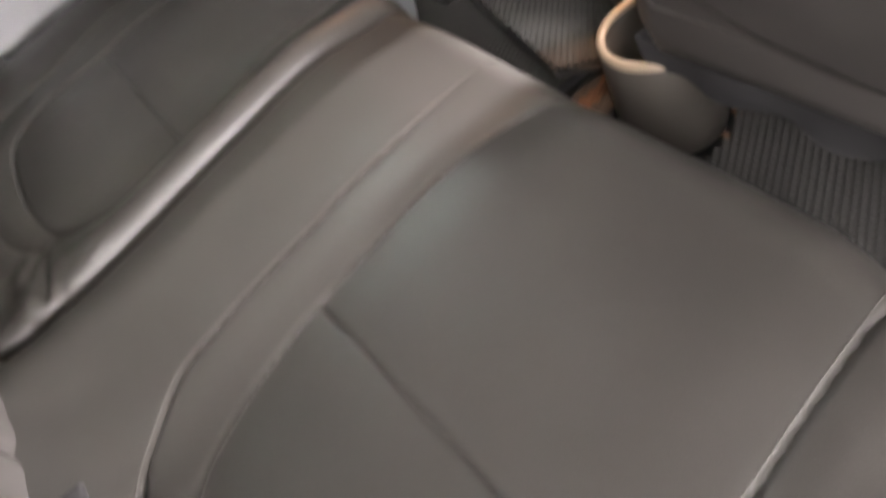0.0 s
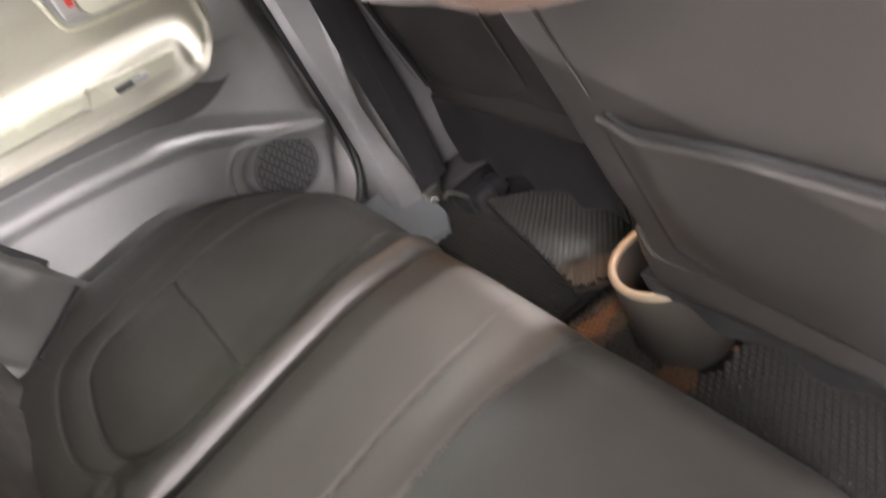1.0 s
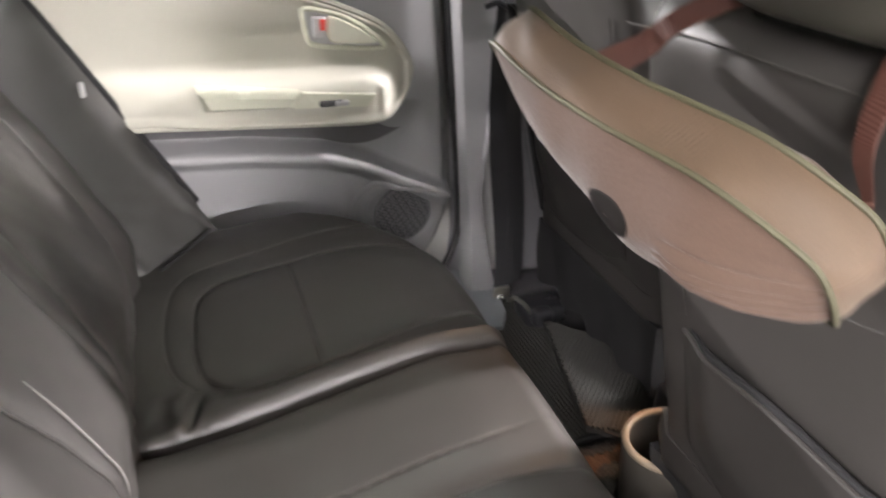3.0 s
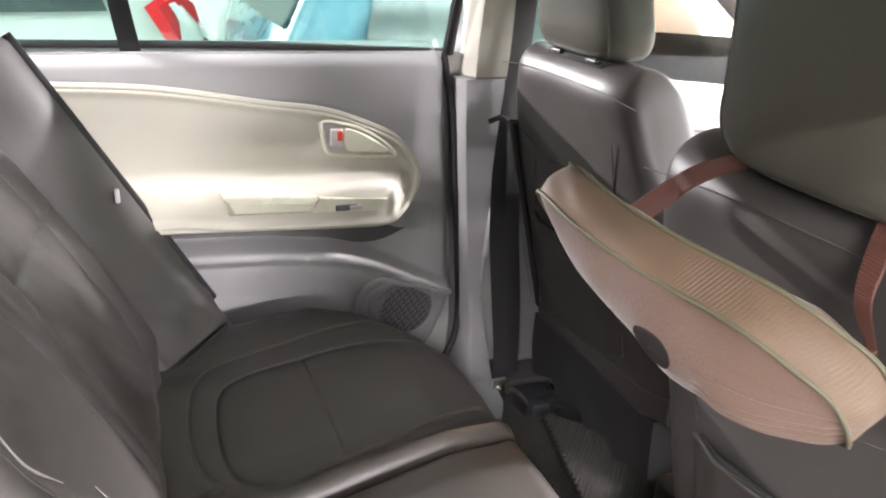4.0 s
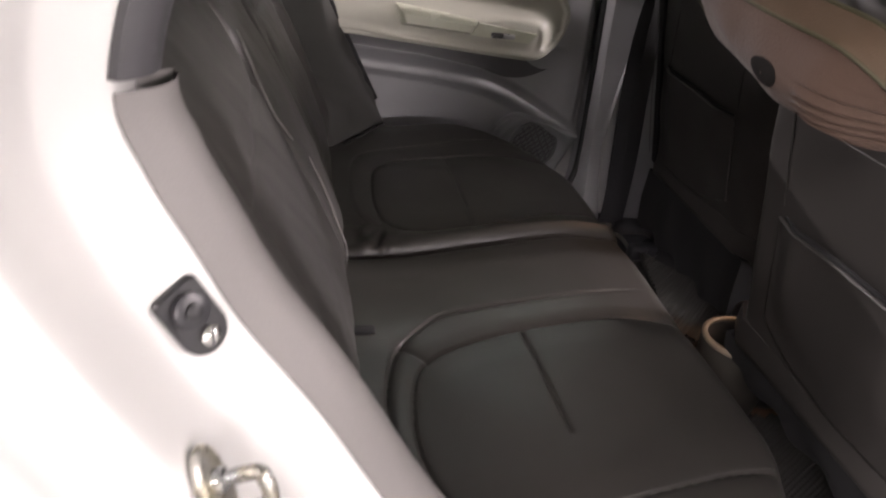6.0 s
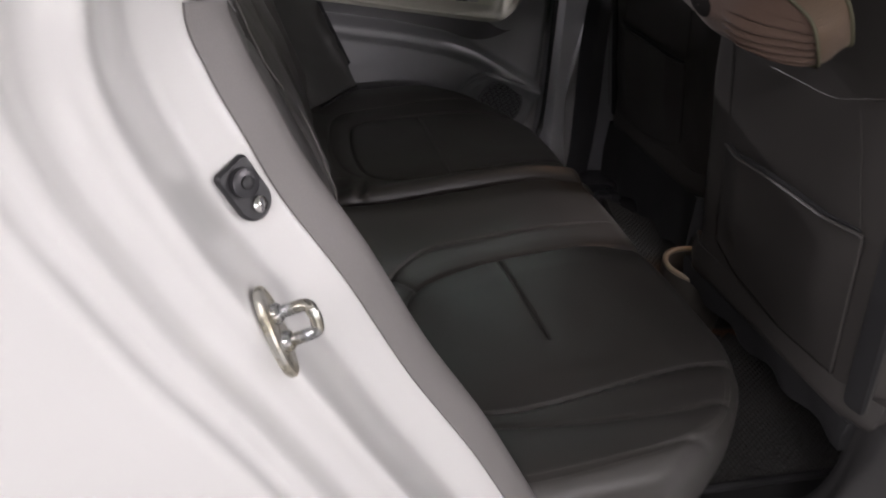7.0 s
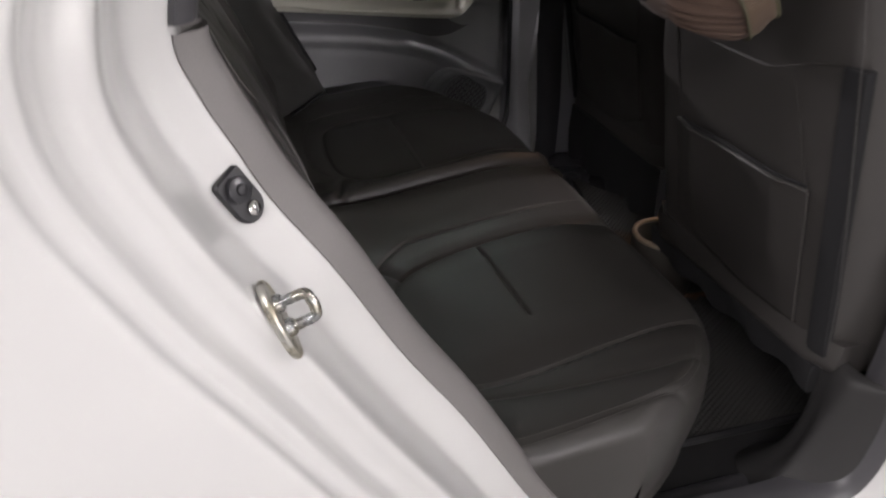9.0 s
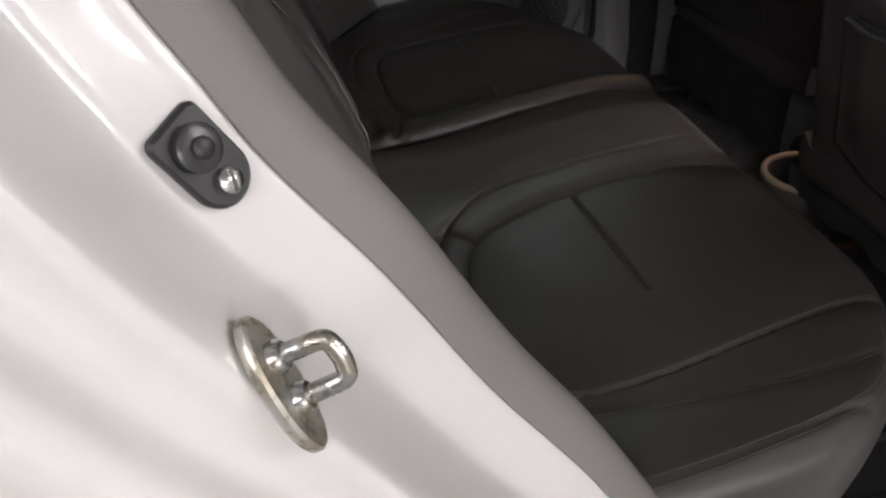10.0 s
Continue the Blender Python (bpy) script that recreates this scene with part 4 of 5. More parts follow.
for seams, owner, rows in ((NEAR_SEAMS, near_back, (0, 1, 3)), (FAR_SEAMS, far_back, (0, 2))):
    for r in rows:
        line = smooth_curve(np.array(seams[r][0]), 60)
        part("piping", tube(on_back(line[:, 0], line[:, 1], seams, 0.0014), 0.0022, 8), LEATHER_SMOOTH, owner)
for pts in ([(-0.058, 1.010), (-0.070, 0.970), (-0.080, 0.918), (-0.066, 0.880)], [(-0.036, 0.845), (-0.034, 0.79), (-0.030, 0.73), (-0.032, 0.67)]):
    edge = smooth_curve(pts, 24)
    part("edge_binding", tube(on_back(edge[:, 0], edge[:, 1], NEAR_SEAMS, 0.0030), np.interp(np.linspace(0, 1, 24), [0, 0.2, 0.8, 1], [0.0004, 0.0014, 0.0014, 0.0004]).tolist(), 8), WORN_EDGE, near_back, "worn pale edge along the seam")


def bolster(s, y_in, y_out, fwd, label):
    """The padded wing between backrest and door, along the wheel arch."""
    rings = []
    for k, v in enumerate(np.linspace(0, 1, 70)):
        z = 0.575 + v * 0.655
        base = -0.016 + SLOPE * (z - 0.63)
        f = fwd * (1 - 0.15 * v) * (1 - 0.9 * step(v, 0.93, 1.0))
        pinch = bell(v - 0.16, 0.14)
        pts = []
        for a, b in ((0.0, -0.02), (0.12, 0.16), (0.30, 0.42), (0.50, 0.68), (0.70, 0.88), (0.86, 0.98), (0.96, 1.0), (1.02, 0.93), (1.04, 0.75), (1.04, 0.2), (1.04, -0.8), (0.0, -0.8)):
            crinkle = (0.0036 if s > 0 else 0.0022) * pinch * math.sin(a * 17 + v * 61 + 2 * math.sin(v * 23)) + 0.0018 * pinch * math.sin(a * 29 - v * 37 + 1.0)
            yy = y_in + (y_out - y_in) * min(a, 1.04)
            pts.append((base + f * b - 0.02 * (1 - min(1, a)) + (crinkle if b > 0 else 0), yy, z))
        rings.append(pts)
    wing = based("side_bolster", label, "seat bolster", (0.0, (y_in + y_out) / 2, 0.58), "rear side bolsters")
    ringed = np.array(rings)
    dense = np.stack([smooth_curve(r, 60, True) for r in ringed])
    part("cover", loft(dense), VINYL if s > 0 else LEATHER_SMOOTH, wing, sharp=0)
    return wing


far_wing = bolster(1, 0.525, 0.655, 0.132, "dark leatherette side bolster with creased cover beside the far door")
near_wing = bolster(-1, -0.525, -0.585, 0.060, "dark leatherette side bolster beside the open door")
q = Vector((-0.068, 0.610, 0.930))
part("tag", rbox(q + Vector((-0.004, -0.007, -0.012)), q + Vector((0.004, 0.007, 0.012)), 0.003), PALE_PLASTIC, far_wing, "small pale sewn tag")
# Black tubes laid in as the shade along the bolster's edge and foot.
zs = np.linspace(0.690, 1.19, 30)
part("edge_shade", tube(np.column_stack([-0.016 + SLOPE * (zs - 0.63) + 0.128 * (1 - 0.15 * (zs - 0.575) / 0.655), np.full(30, 0.657), zs]), 0.011, 10), SHADOW_CLOTH, far_wing, "black strip painted as shade beside the door")
foot_line = smooth_curve([(0.098, 0.612, 0.651), (0.072, 0.585, 0.645), (0.030, 0.548, 0.634), (0.004, 0.525, 0.628)], 24)
part("edge_shade", tube(foot_line, 0.003, 8), SHADOW_CLOTH, far_wing, "black line painted as shade where bolster meets cushion")

# ---------------------------------------------------------------- the far rear door's lining
door = tagged(new("rear_door"), "closed rear door with grey lining and ivory insert", "car door")
door.location = (0.15, 0.70, 0.43)
RIDGE = np.array([(-0.35, 0.795), (0.033, 0.780), (0.20, 0.770), (0.331, 0.752), (0.40, 0.732), (0.465, 0.703), (0.53, 0.672), (0.596, 0.640), (0.65, 0.61)])
INS_HI = smooth_curve([(-0.34, 1.112), (-0.18, 1.106), (0.006, 1.096), (0.21, 1.064), (0.323, 1.046), (0.433, 1.003), (0.475, 0.970), (0.502, 0.932), (0.510, 0.905)], 80)
INS_LO = smooth_curve([(-0.34, 0.852), (-0.022, 0.843), (0.207, 0.830), (0.36, 0.821), (0.442, 0.820), (0.475, 0.836), (0.500, 0.868), (0.510, 0.905)], 80)
SPK = (0.497, 0.588)


def door_y(px, pz):
    y = 0.700 + 0.035 * step(pz, 1.125, 1.172) ** 1.5
    ridge = np.interp(px, RIDGE[:, 0], RIDGE[:, 1])
    y = y + 0.030 * step(pz, 0.842, 0.826) * step(px, 0.56, 0.42)
    y = y - 0.064 * step(pz, ridge + 0.014, ridge - 0.006) * (1 - 0.45 * step(px, 0.44, 0.58))
    y = y + (0.078 - 0.030 * step(px, 0.38, 0.48)) * (0.5 * step(pz, ridge - 0.012, ridge - 0.05) + 0.5 * step(pz, ridge - 0.03, ridge - 0.15))
    d = np.hypot(px - SPK[0], pz - SPK[1])
    y = y - 0.010 * bell(d - 0.085, 0.012) * step(px, SPK[0] + 0.1, SPK[0] - 0.02) * step(pz, 0.50, 0.60) + 0.010 * step(d, 0.080, 0.066)
    y = y - 0.030 * step(px, 0.50, 0.57) * bell(pz - 0.95, 0.35) * 0.5
    edge_x = np.interp(pz, [0.42, 0.46, 0.50, 0.58, 0.70, 0.866, 1.141, 1.18], [0.53, 0.565, 0.59, 0.606, 0.602, 0.588, 0.566, 0.564])
    return y + 0.028 * step(px, edge_x - 0.022, edge_x + 0.001), edge_x


uu, vv = np.meshgrid(np.linspace(0, 1, 230), np.linspace(0, 1, 190), indexing="ij")
pz = 0.42 + vv * (1.172 - 0.42)
_, ex = door_y(uu, pz)
px = -0.34 + uu * (ex + 0.34)
py, _ = door_y(px, pz)
part("lining", grid(np.stack([px, py, pz], -1)), GREY_PLASTIC, door, sharp=0)

ins_x = -0.34 + 0.85 * np.sin(np.linspace(0, np.pi / 2, 150))
hi = np.interp(ins_x, INS_HI[:, 0], INS_HI[:, 1])
lo = np.interp(ins_x, INS_LO[:, 0], INS_LO[:, 1])
tt = 0.5 - 0.5 * np.cos(np.linspace(0, np.pi, 90))
IX, IT = np.meshgrid(ins_x, tt, indexing="ij")
IZ = lo[:, None] + (hi - lo)[:, None] * IT
border = np.minimum(np.minimum(IZ - lo[:, None], hi[:, None] - IZ), (0.510 - IX) * 1.2)


def insert_y(px, pz, border):
    y = 0.690 - 0.008 * bell(border - 0.008, 0.008) - 0.006 * step(border, 0.0, 0.006)
    shelf = step(px, 0.02, 0.12) * step(px, 0.47, 0.42)
    y = y - shelf * 0.014 * step(pz, 0.905, 0.885)
    y = y - 0.036 * step(pz, 0.945, 0.868) * step(px, 0.52, 0.40)
    return y


part("insert", grid(np.stack([IX, insert_y(IX, IZ, border), IZ], -1)), IVORY, door, "ivory moulded door insert", sharp=0)
rim = np.concatenate([INS_HI, INS_LO[::-1]])
part("insert_lip", tube(np.column_stack([rim[:, 0], 0.684 - 0.034 * step(rim[:, 1], 0.945, 0.868) * step(rim[:, 0], 0.52, 0.40), rim[:, 1]]), 0.0065, 8), IVORY, door)
# dark overlay that paints the undercut's shade below the insert, down to the moulded ridge
bx = np.linspace(-0.338, 0.50, 90)
blo, bhi = np.interp(bx, RIDGE[:, 0], RIDGE[:, 1]) + 0.013, np.interp(bx, INS_LO[:, 0], INS_LO[:, 1]) - 0.002
BX, BT = np.meshgrid(bx, np.linspace(0, 1, 14), indexing="ij")
shut = step(bx, 0.50, 0.38)[:, None]
BZ = blo[:, None] + (bhi - blo)[:, None] * (0.5 + (BT - 0.5) * shut)
part("undercut_shade", grid(np.stack([BX, door_y(BX, BZ)[0] - 0.0035, BZ], -1)), DARK_PLASTIC, door, "dark grey overlay painted as shade below the insert", sharp=0)
# pull cup, switch and arm rest top
part("pull_cup", loft([[(xa, yy, z0), (xb_, yy, z1), (xb_ - 0.012, yy, z2), (xa + 0.010, yy, z3)] for yy, (xa, xb_, z0, z1, z2, z3) in
                       ((0.672, (0.105, 0.285, 0.908, 0.894, 0.862, 0.868)), (0.622, (0.107, 0.283, 0.906, 0.892, 0.866, 0.872)), (0.612, (0.116, 0.272, 0.899, 0.886, 0.872, 0.878)))]), IVORY_GLOSS, door, "pale ivory pull handle")
part("switch_panel", loft([[(0.288, yy, 0.890), (0.425, yy, 0.878), (0.408, yy, 0.856), (0.272, yy, 0.863)] for yy in (0.676, 0.630, 0.627)]), IVORY_GLOSS, door, "ivory window switch panel")
part("window_switch", rbox((0.318, 0.622, 0.862), (0.362, 0.640, 0.874), 0.003), DARK_PLASTIC, door, "dark window switch")
part("switch_cap", rbox((0.345, 0.619, 0.863), (0.372, 0.637, 0.873), 0.003), PALE_PLASTIC, door)
# inner release
bez = smooth_curve([(0.306, 1.027), (0.345, 1.022), (0.384, 1.010), (0.425, 0.985), (0.455, 0.957), (0.440, 0.951), (0.38, 0.955), (0.328, 0.962), (0.313, 0.972), (0.307, 1.0)], 60, True)
part("release_bezel", tube(np.column_stack([bez[:, 0], np.full(60, 0.679), bez[:, 1]]), 0.0048, 8, True), IVORY_GLOSS, door, "grey-ivory release bezel")
part("release_dish", slab(bez, (0, 0.690, 0), (1, 0, 0), (0, 0, 1), (0, -1, 0), 0.011, 0.002), PALE_PLASTIC, door, "recessed dish behind the release")
lev = smooth_curve([(0.350, 1.012), (0.384, 1.003), (0.420, 0.982), (0.440, 0.963), (0.40, 0.962), (0.352, 0.970)], 40, True)
part("release_lever", slab(lev, (0, 0.681, 0), (1, 0, 0), (0, 0, 1), (0, -1, 0), 0.009, 0.003), IVORY_GLOSS, door, "ivory release lever")
part("lock_slider", rbox((0.320, 0.672, 0.978), (0.346, 0.682, 1.014), 0.004), PALE_PLASTIC, door)
part("lock_mark", rbox((0.334, 0.6695, 0.990), (0.344, 0.6735, 1.010), 0.0015), RED, door, "red lock mark")
# loudspeaker grille
bz = smooth_curve([(0.393, 0.57), (0.403, 0.62), (0.422, 0.655), (0.455, 0.670), (0.525, 0.654), (0.588, 0.634)], 40)
part("speaker_bezel", tube(np.column_stack([bz[:, 0], door_y(bz[:, 0], bz[:, 1])[0] - 0.003, bz[:, 1]]), 0.0065, 10), GREY_PLASTIC, door, "raised moulded rim round the speaker")
disc = [(0.064 * math.cos(a), 0.064 * math.sin(a)) for a in np.linspace(0, 2 * np.pi, 48, endpoint=False)]
grille = part("speaker_grille", slab(disc, (SPK[0], 0.697, SPK[1]), (1, 0, 0), (0, 0, 1), (0, -1, 0), 0.006, 0.002), PILLAR_GREY, door, "round perforated speaker grille")
holes = []
for i in range(-14, 15):
    for j in range(-14, 15):
        hx, hz = (i + 0.5 * (j % 2)) * 0.0056, j * 0.0049
        if math.hypot(hx, hz) < 0.058 and (i + 2 * j) % 3:
            a = np.linspace(0, 2 * np.pi, 6, endpoint=False) + 0.5
            holes.append(([(SPK[0] + hx + 0.0021 * math.cos(k), 0.6906, SPK[1] + hz + 0.0021 * math.sin(k)) for k in a], [[0, 1, 2, 3, 4, 5]]))
tagged(part("perforation", join(*holes), SHADOW_CLOTH, grille), kind="stuff")

# ---------------------------------------------------------------- front seats
SX, SZ, SS = 0.494, 1.042, 0.26


def seat_back_x(pz):
    return SX + SS * (SZ - pz)


def on_seat(pts, lift):
    """Points (y, z) laid on the rear of the near front seat."""
    return [(seat_back_x(z) - lift, y, z) for y, z in pts]


def front_seat(slim=0.0):
    """A front seat; slim draws the shoulders in, as on the passenger's."""
    cy = -0.302
    seat = based("front_seat", "dark leatherette front seat with back pocket and headrest", "car seat", (0.75, cy, 0.38), "front seats")
    rings = []
    for z in np.concatenate([np.linspace(0.585, 1.13, 48), 1.13 + 0.072 * np.sin(np.linspace(0.03, np.pi / 2, 22))]):
        v = np.clip((z - 1.13) / 0.072, 0, 0.9999)
        shrink = math.sqrt(1 - v**2.4)
        hw = (0.248 - 0.012 * step(np.array(z), 0.9, 1.1) + 0.006 * math.sin((z - 0.58) * 6) - 0.050 * slim * step(z, 0.94, 1.19)) * (0.80 + 0.20 * shrink) * (1 if v < 0.99 else 0.98)
        deep = 0.085 - 0.022 * slim * step(z, 0.9, 1.15)
        ht = deep * max(shrink, 0.05)
        xc = seat_back_x(z) + deep + 0.010 * (1 - shrink)
        a = np.linspace(0, 2 * np.pi, 120, endpoint=False)
        ca, sa = np.cos(a), np.sin(a)
        e = 2 / 5.5
        yy = cy + hw * np.sign(sa) * np.abs(sa) ** e
        xx = xc - ht * np.sign(ca) * np.abs(ca) ** (2 / 3.6)
        xx = xx + (0.060 - 0.035 * slim) * np.where(ca < 0, 1, 0) * (np.abs((yy - cy) / hw) ** 4) * min(1, shrink + 0.1)
        yy = yy + 0.024 * (1 - slim) * np.sign(sa) * step(-ca, -0.1, 0.5) * np.abs((yy - cy) / hw) ** 2 * shrink
        xx = xx + 0.075 * (1 - 0.75 * slim) * np.clip((np.abs(yy - cy) - 0.192) / 0.055, 0, 1.3) ** 1.5 * np.where(ca > 0, 1, 0.35) * shrink
        xx = xx + 0.0018 * wobble(yy, np.full(yy.shape, z), 33, 5.0)
        rings.append(np.stack([xx, yy, np.full(yy.shape, z)], 1))
    back = part("backrest", loft(rings), LEATHER_SMOOTH, seat, sharp=0)
    # seams of the back panel
    for pts in ([(-0.20, 1.000), (-0.30, 1.000), (-0.366, 1.002), (-0.41, 1.016), (-0.45, 1.030), (-0.492, 1.042)], [(-0.409, 1.016), (-0.425, 0.965), (-0.437, 0.914), (-0.452, 0.86)],
                [(-0.15, 1.09), (-0.155, 1.0), (-0.16, 0.93), (-0.165, 0.87)], [(-0.505, 1.12), (-0.512, 1.06), (-0.524, 0.9), (-0.532, 0.75), (-0.53, 0.63)]):
        c = smooth_curve(pts, 40)
        part("piping", tube(on_seat(c.tolist(), 0.0), 0.0010, 8), LEATHER_SMOOTH, back, "raised seam")
    # top seam over the shoulders
    c = smooth_curve([(-0.085, 1.155), (-0.18, 1.164), (-0.30, 1.166), (-0.42, 1.164), (-0.51, 1.155)], 40)
    part("piping", tube([(seat_back_x(z) + 0.0035 + 0.06 * max(0, abs(y + 0.302) - 0.19) ** 1.2, y, z) for y, z in c], 0.0008, 8), THREAD, back, "pale sewn shoulder seam")
    part("elastic_strip", loft([[(seat_back_x(z) - 0.0015, -0.491, z), (seat_back_x(z) - 0.0022, -0.505, z), (seat_back_x(z) + 0.003, -0.520, z), (seat_back_x(z) + 0.02, -0.517, z), (seat_back_x(z) + 0.02, -0.493, z)] for z in np.linspace(0.615, 1.040, 20)]), SHADOW_CLOTH, back, "black elastic gap in the cover")
    # pocket
    yy, zz2 = np.meshgrid(np.linspace(-0.462, -0.165, 70), np.linspace(0, 1, 46), indexing="ij")
    topz = np.interp(yy, [-0.462, -0.35, -0.24, -0.165], [0.860, 0.856, 0.853, 0.851])
    botz = np.interp(yy, [-0.462, -0.35, -0.23, -0.165], [0.640, 0.632, 0.650, 0.680])
    zz3 = botz + (topz - botz) * zz2
    edge_in = np.minimum((yy + 0.462), (-0.165 - yy))
    puff = 0.004 + 0.015 * step(edge_in, 0.0, 0.06) * step(zz2, 0.0, 0.6) * (1 - 0.35 * bell(yy + 0.31, 0.08))
    outer_f = np.stack([seat_back_x(zz3) - puff, yy, zz3], -1)
    inner_f = np.stack([seat_back_x(zz3) - puff + 0.004, yy, zz3], -1)[:, ::-1]
    pocket = part("pocket", loft([np.concatenate([a, b]) for a, b in zip(outer_f, inner_f)]), LEATHER_SMOOTH, seat, "sagging back pocket", sharp=0)
    part("pocket_hem", tube([(p[0], p[1], p[2]) for p in outer_f[:, -1]], 0.0032, 8), LEATHER_SMOOTH, pocket, "rolled pocket hem")
    # Black tube stands for the shade inside the pocket opening.
    part("pocket_gap_shade", tube([(p[0] + 0.0035, p[1], p[2] + 0.0050) for p in outer_f[2:-2, -1]], np.interp(np.linspace(0, 1, 66), [0, 0.15, 0.8, 1], [0.002, 0.0032, 0.0045, 0.002]).tolist(), 8), SHADOW_CLOTH, pocket, "black strip painted as shade in the pocket opening")
    # lower shell, cushion, frame and rails
    part("lower_cover", loft([[(0.624 + 0.10 * k, cy - 0.232 + 0.01 * k, z), (0.602 + 0.10 * k, cy - 0.19, z), (0.598 + 0.10 * k, cy + 0.19, z), (0.624 + 0.10 * k, cy + 0.235, z), (0.78, cy + 0.235, z), (0.78, cy - 0.235, z)] for k, z in ((0, 0.640), (0.0, 0.605), (0.03, 0.592), (0.10, 0.586))]), LEATHER_SMOOTH, seat, "dark leatherette skirt below the back pocket")
    part("seat_cushion", rbox((0.74, cy - 0.245, 0.49), (1.16, cy + 0.245, 0.63), 0.055, 6), LEATHER_SMOOTH, seat)
    # Driver's is a cloth fringe; passenger's hangs lower, a black sheet painted as shade.
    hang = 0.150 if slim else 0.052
    part("under_cloth_shade", loft([[(0.606, y, 0.592), (0.612 + 0.006 * math.sin(40 * y), y, 0.592 - 0.5 * hang), (0.622 + 0.006 * math.sin(55 * y + 1), y, 0.592 - hang * (1 + 0.04 * math.sin(60 * y))), (0.66, y, 0.596 - hang), (0.80, y, 0.596 - hang), (0.80, y, 0.592)] for y in np.linspace(cy - 0.21, cy + 0.225, 60)]), SHADOW_CLOTH, seat, "black cloth and painted shade under the seat back")
    part("side_shield", rbox((0.72, cy - 0.262, 0.44), (1.05, cy - 0.238, 0.58), 0.012), SEAT_SHELL, seat, "grey plastic side shield")
    for dy in (-0.19, 0.19):
        part("seat_rail", rbox((0.80, cy + dy - 0.025, 0.385), (1.18, cy + dy + 0.025, 0.425), 0.006), BUCKLE, seat, "black steel seat rail")
        part("rail_foot", rbox((0.79, cy + dy - 0.03, 0.375), (0.85, cy + dy + 0.03, 0.43), 0.008), BUCKLE, seat)
    # headrest and posts
    rings = []
    for v in np.linspace(0, 1, 40):
        z = 1.196 + 0.006 * slim + 0.225 * v
        lowv, hiv = np.clip(v / 0.22, 0, 1), np.clip((1 - v) / 0.25, 0, 1)
        k = math.sqrt(1 - (1 - lowv) ** 2) * 0.35 + 0.65
        k2 = max(0.03, math.sqrt(1 - (1 - hiv) ** 2.2))
        hw, ht = 0.134 * k * (0.7 + 0.3 * k2) * (1 - 0.22 * v), 0.058 * k * k2
        a = np.linspace(0, 2 * np.pi, 80, endpoint=False)
        e1, e2 = 2 / 3.4, 2 / 2.8
        yy = cy - 0.003 + hw * np.sign(np.sin(a)) * np.abs(np.sin(a)) ** e1
        xx = 0.498 + 0.030 * slim - 0.16 * (z - 1.22) - ht * np.sign(np.cos(a)) * np.abs(np.cos(a)) ** e2
        rings.append(np.stack([xx, yy, np.full(yy.shape, z)], 1))
    head = part("headrest", loft(rings), LEATHER_LIT, seat, "dark leatherette headrest", sharp=0)
    part("piping", tube([r[11] for r in rings[2:37]], 0.0013, 6), THREAD, head, "pale sewn seam")
    part("post_shroud", rbox((0.488, cy - 0.085, 1.184), (0.520, cy + 0.090, 1.202), 0.008), SHADOW_CLOTH, seat, "black crumpled cover under the headrest")
    for dy in (-0.050, 0.060):
        part("guide_plate", rbox((0.484, cy + dy - 0.016, 1.196), (0.522, cy + dy + 0.016, 1.2035), 0.003), BLACK_PLASTIC if slim else PILLAR_GREY, seat, "post guide plate")
        part("post", tube([(0.502, cy + dy, 1.16), (0.500, cy + dy, 1.24)], 0.0062, 14), CHROME, head, "chrome headrest post")
        part("post_guide", tube([(0.502, cy + dy, 1.188), (0.502, cy + dy, 1.207), (0.502, cy + dy, 1.210)], [0.012, 0.011, 0.008], 18), BLACK_PLASTIC, seat, "black post guide")
    return seat


driver = front_seat()
passenger = front_seat(1.0)
passenger.matrix_basis = Matrix.Translation((0.75 + 0.165, -0.302 + 0.675, 0.38)) @ Matrix.Scale(-1, 4, (0, 1, 0))

# ---------------------------------------------------------------- tan cushion strapped behind the seat
PC = Vector((0.3645, -0.277, 1.108))
LX = Vector((0.13, -0.97, -0.187)).normalized()
UPV = Vector((-0.62, 0.05, 0.78))
HZ = (UPV - UPV.dot(LX) * LX).normalized()
DX = LX.cross(HZ).normalized()
if DX.x < 0:
    DX = -DX
HL, HH, HD = 0.160, 0.048, 0.020
PC = PC + DX * HD - LX * 0.001
PILLOW = Matrix((LX, HZ, DX)).transposed().to_4x4()
PILLOW.translation = PC


def pillow_bend(u):
    return 0.006 - 0.004 * (1 - u**2) - 0.016 * step(u, 0.45, 1.0)


SWAY = smooth_curve([(-1.0, -0.012), (-0.5, -0.018), (0.0, -0.012), (0.35, -0.003), (0.75, 0.005), (0.92, 0.008), (1.0, 0.006)], 120)


def sway(u):
    """The cushion's S bend in depth, shaped to fit the camera's view."""
    return np.interp(u, SWAY[:, 0], SWAY[:, 1])


def pillow_outline(a):
    c, s = math.cos(a), math.sin(a)
    x = HL * math.copysign(abs(c) ** (2 / 4.6), c)
    y = HH * math.copysign(abs(s) ** (2 / 3.6), s) + pillow_bend(x / HL)
    return x, y


ang = np.linspace(0, 2 * np.pi, 140, endpoint=False)
ol = np.array([pillow_outline(a) for a in ang])
pillow = tagged(new("travel_cushion"), "tan cloth travel cushion with olive piping strapped behind the seat", "cushion")
pillow.location = PC


def pill(geo):
    return moved(geo, PILLOW)


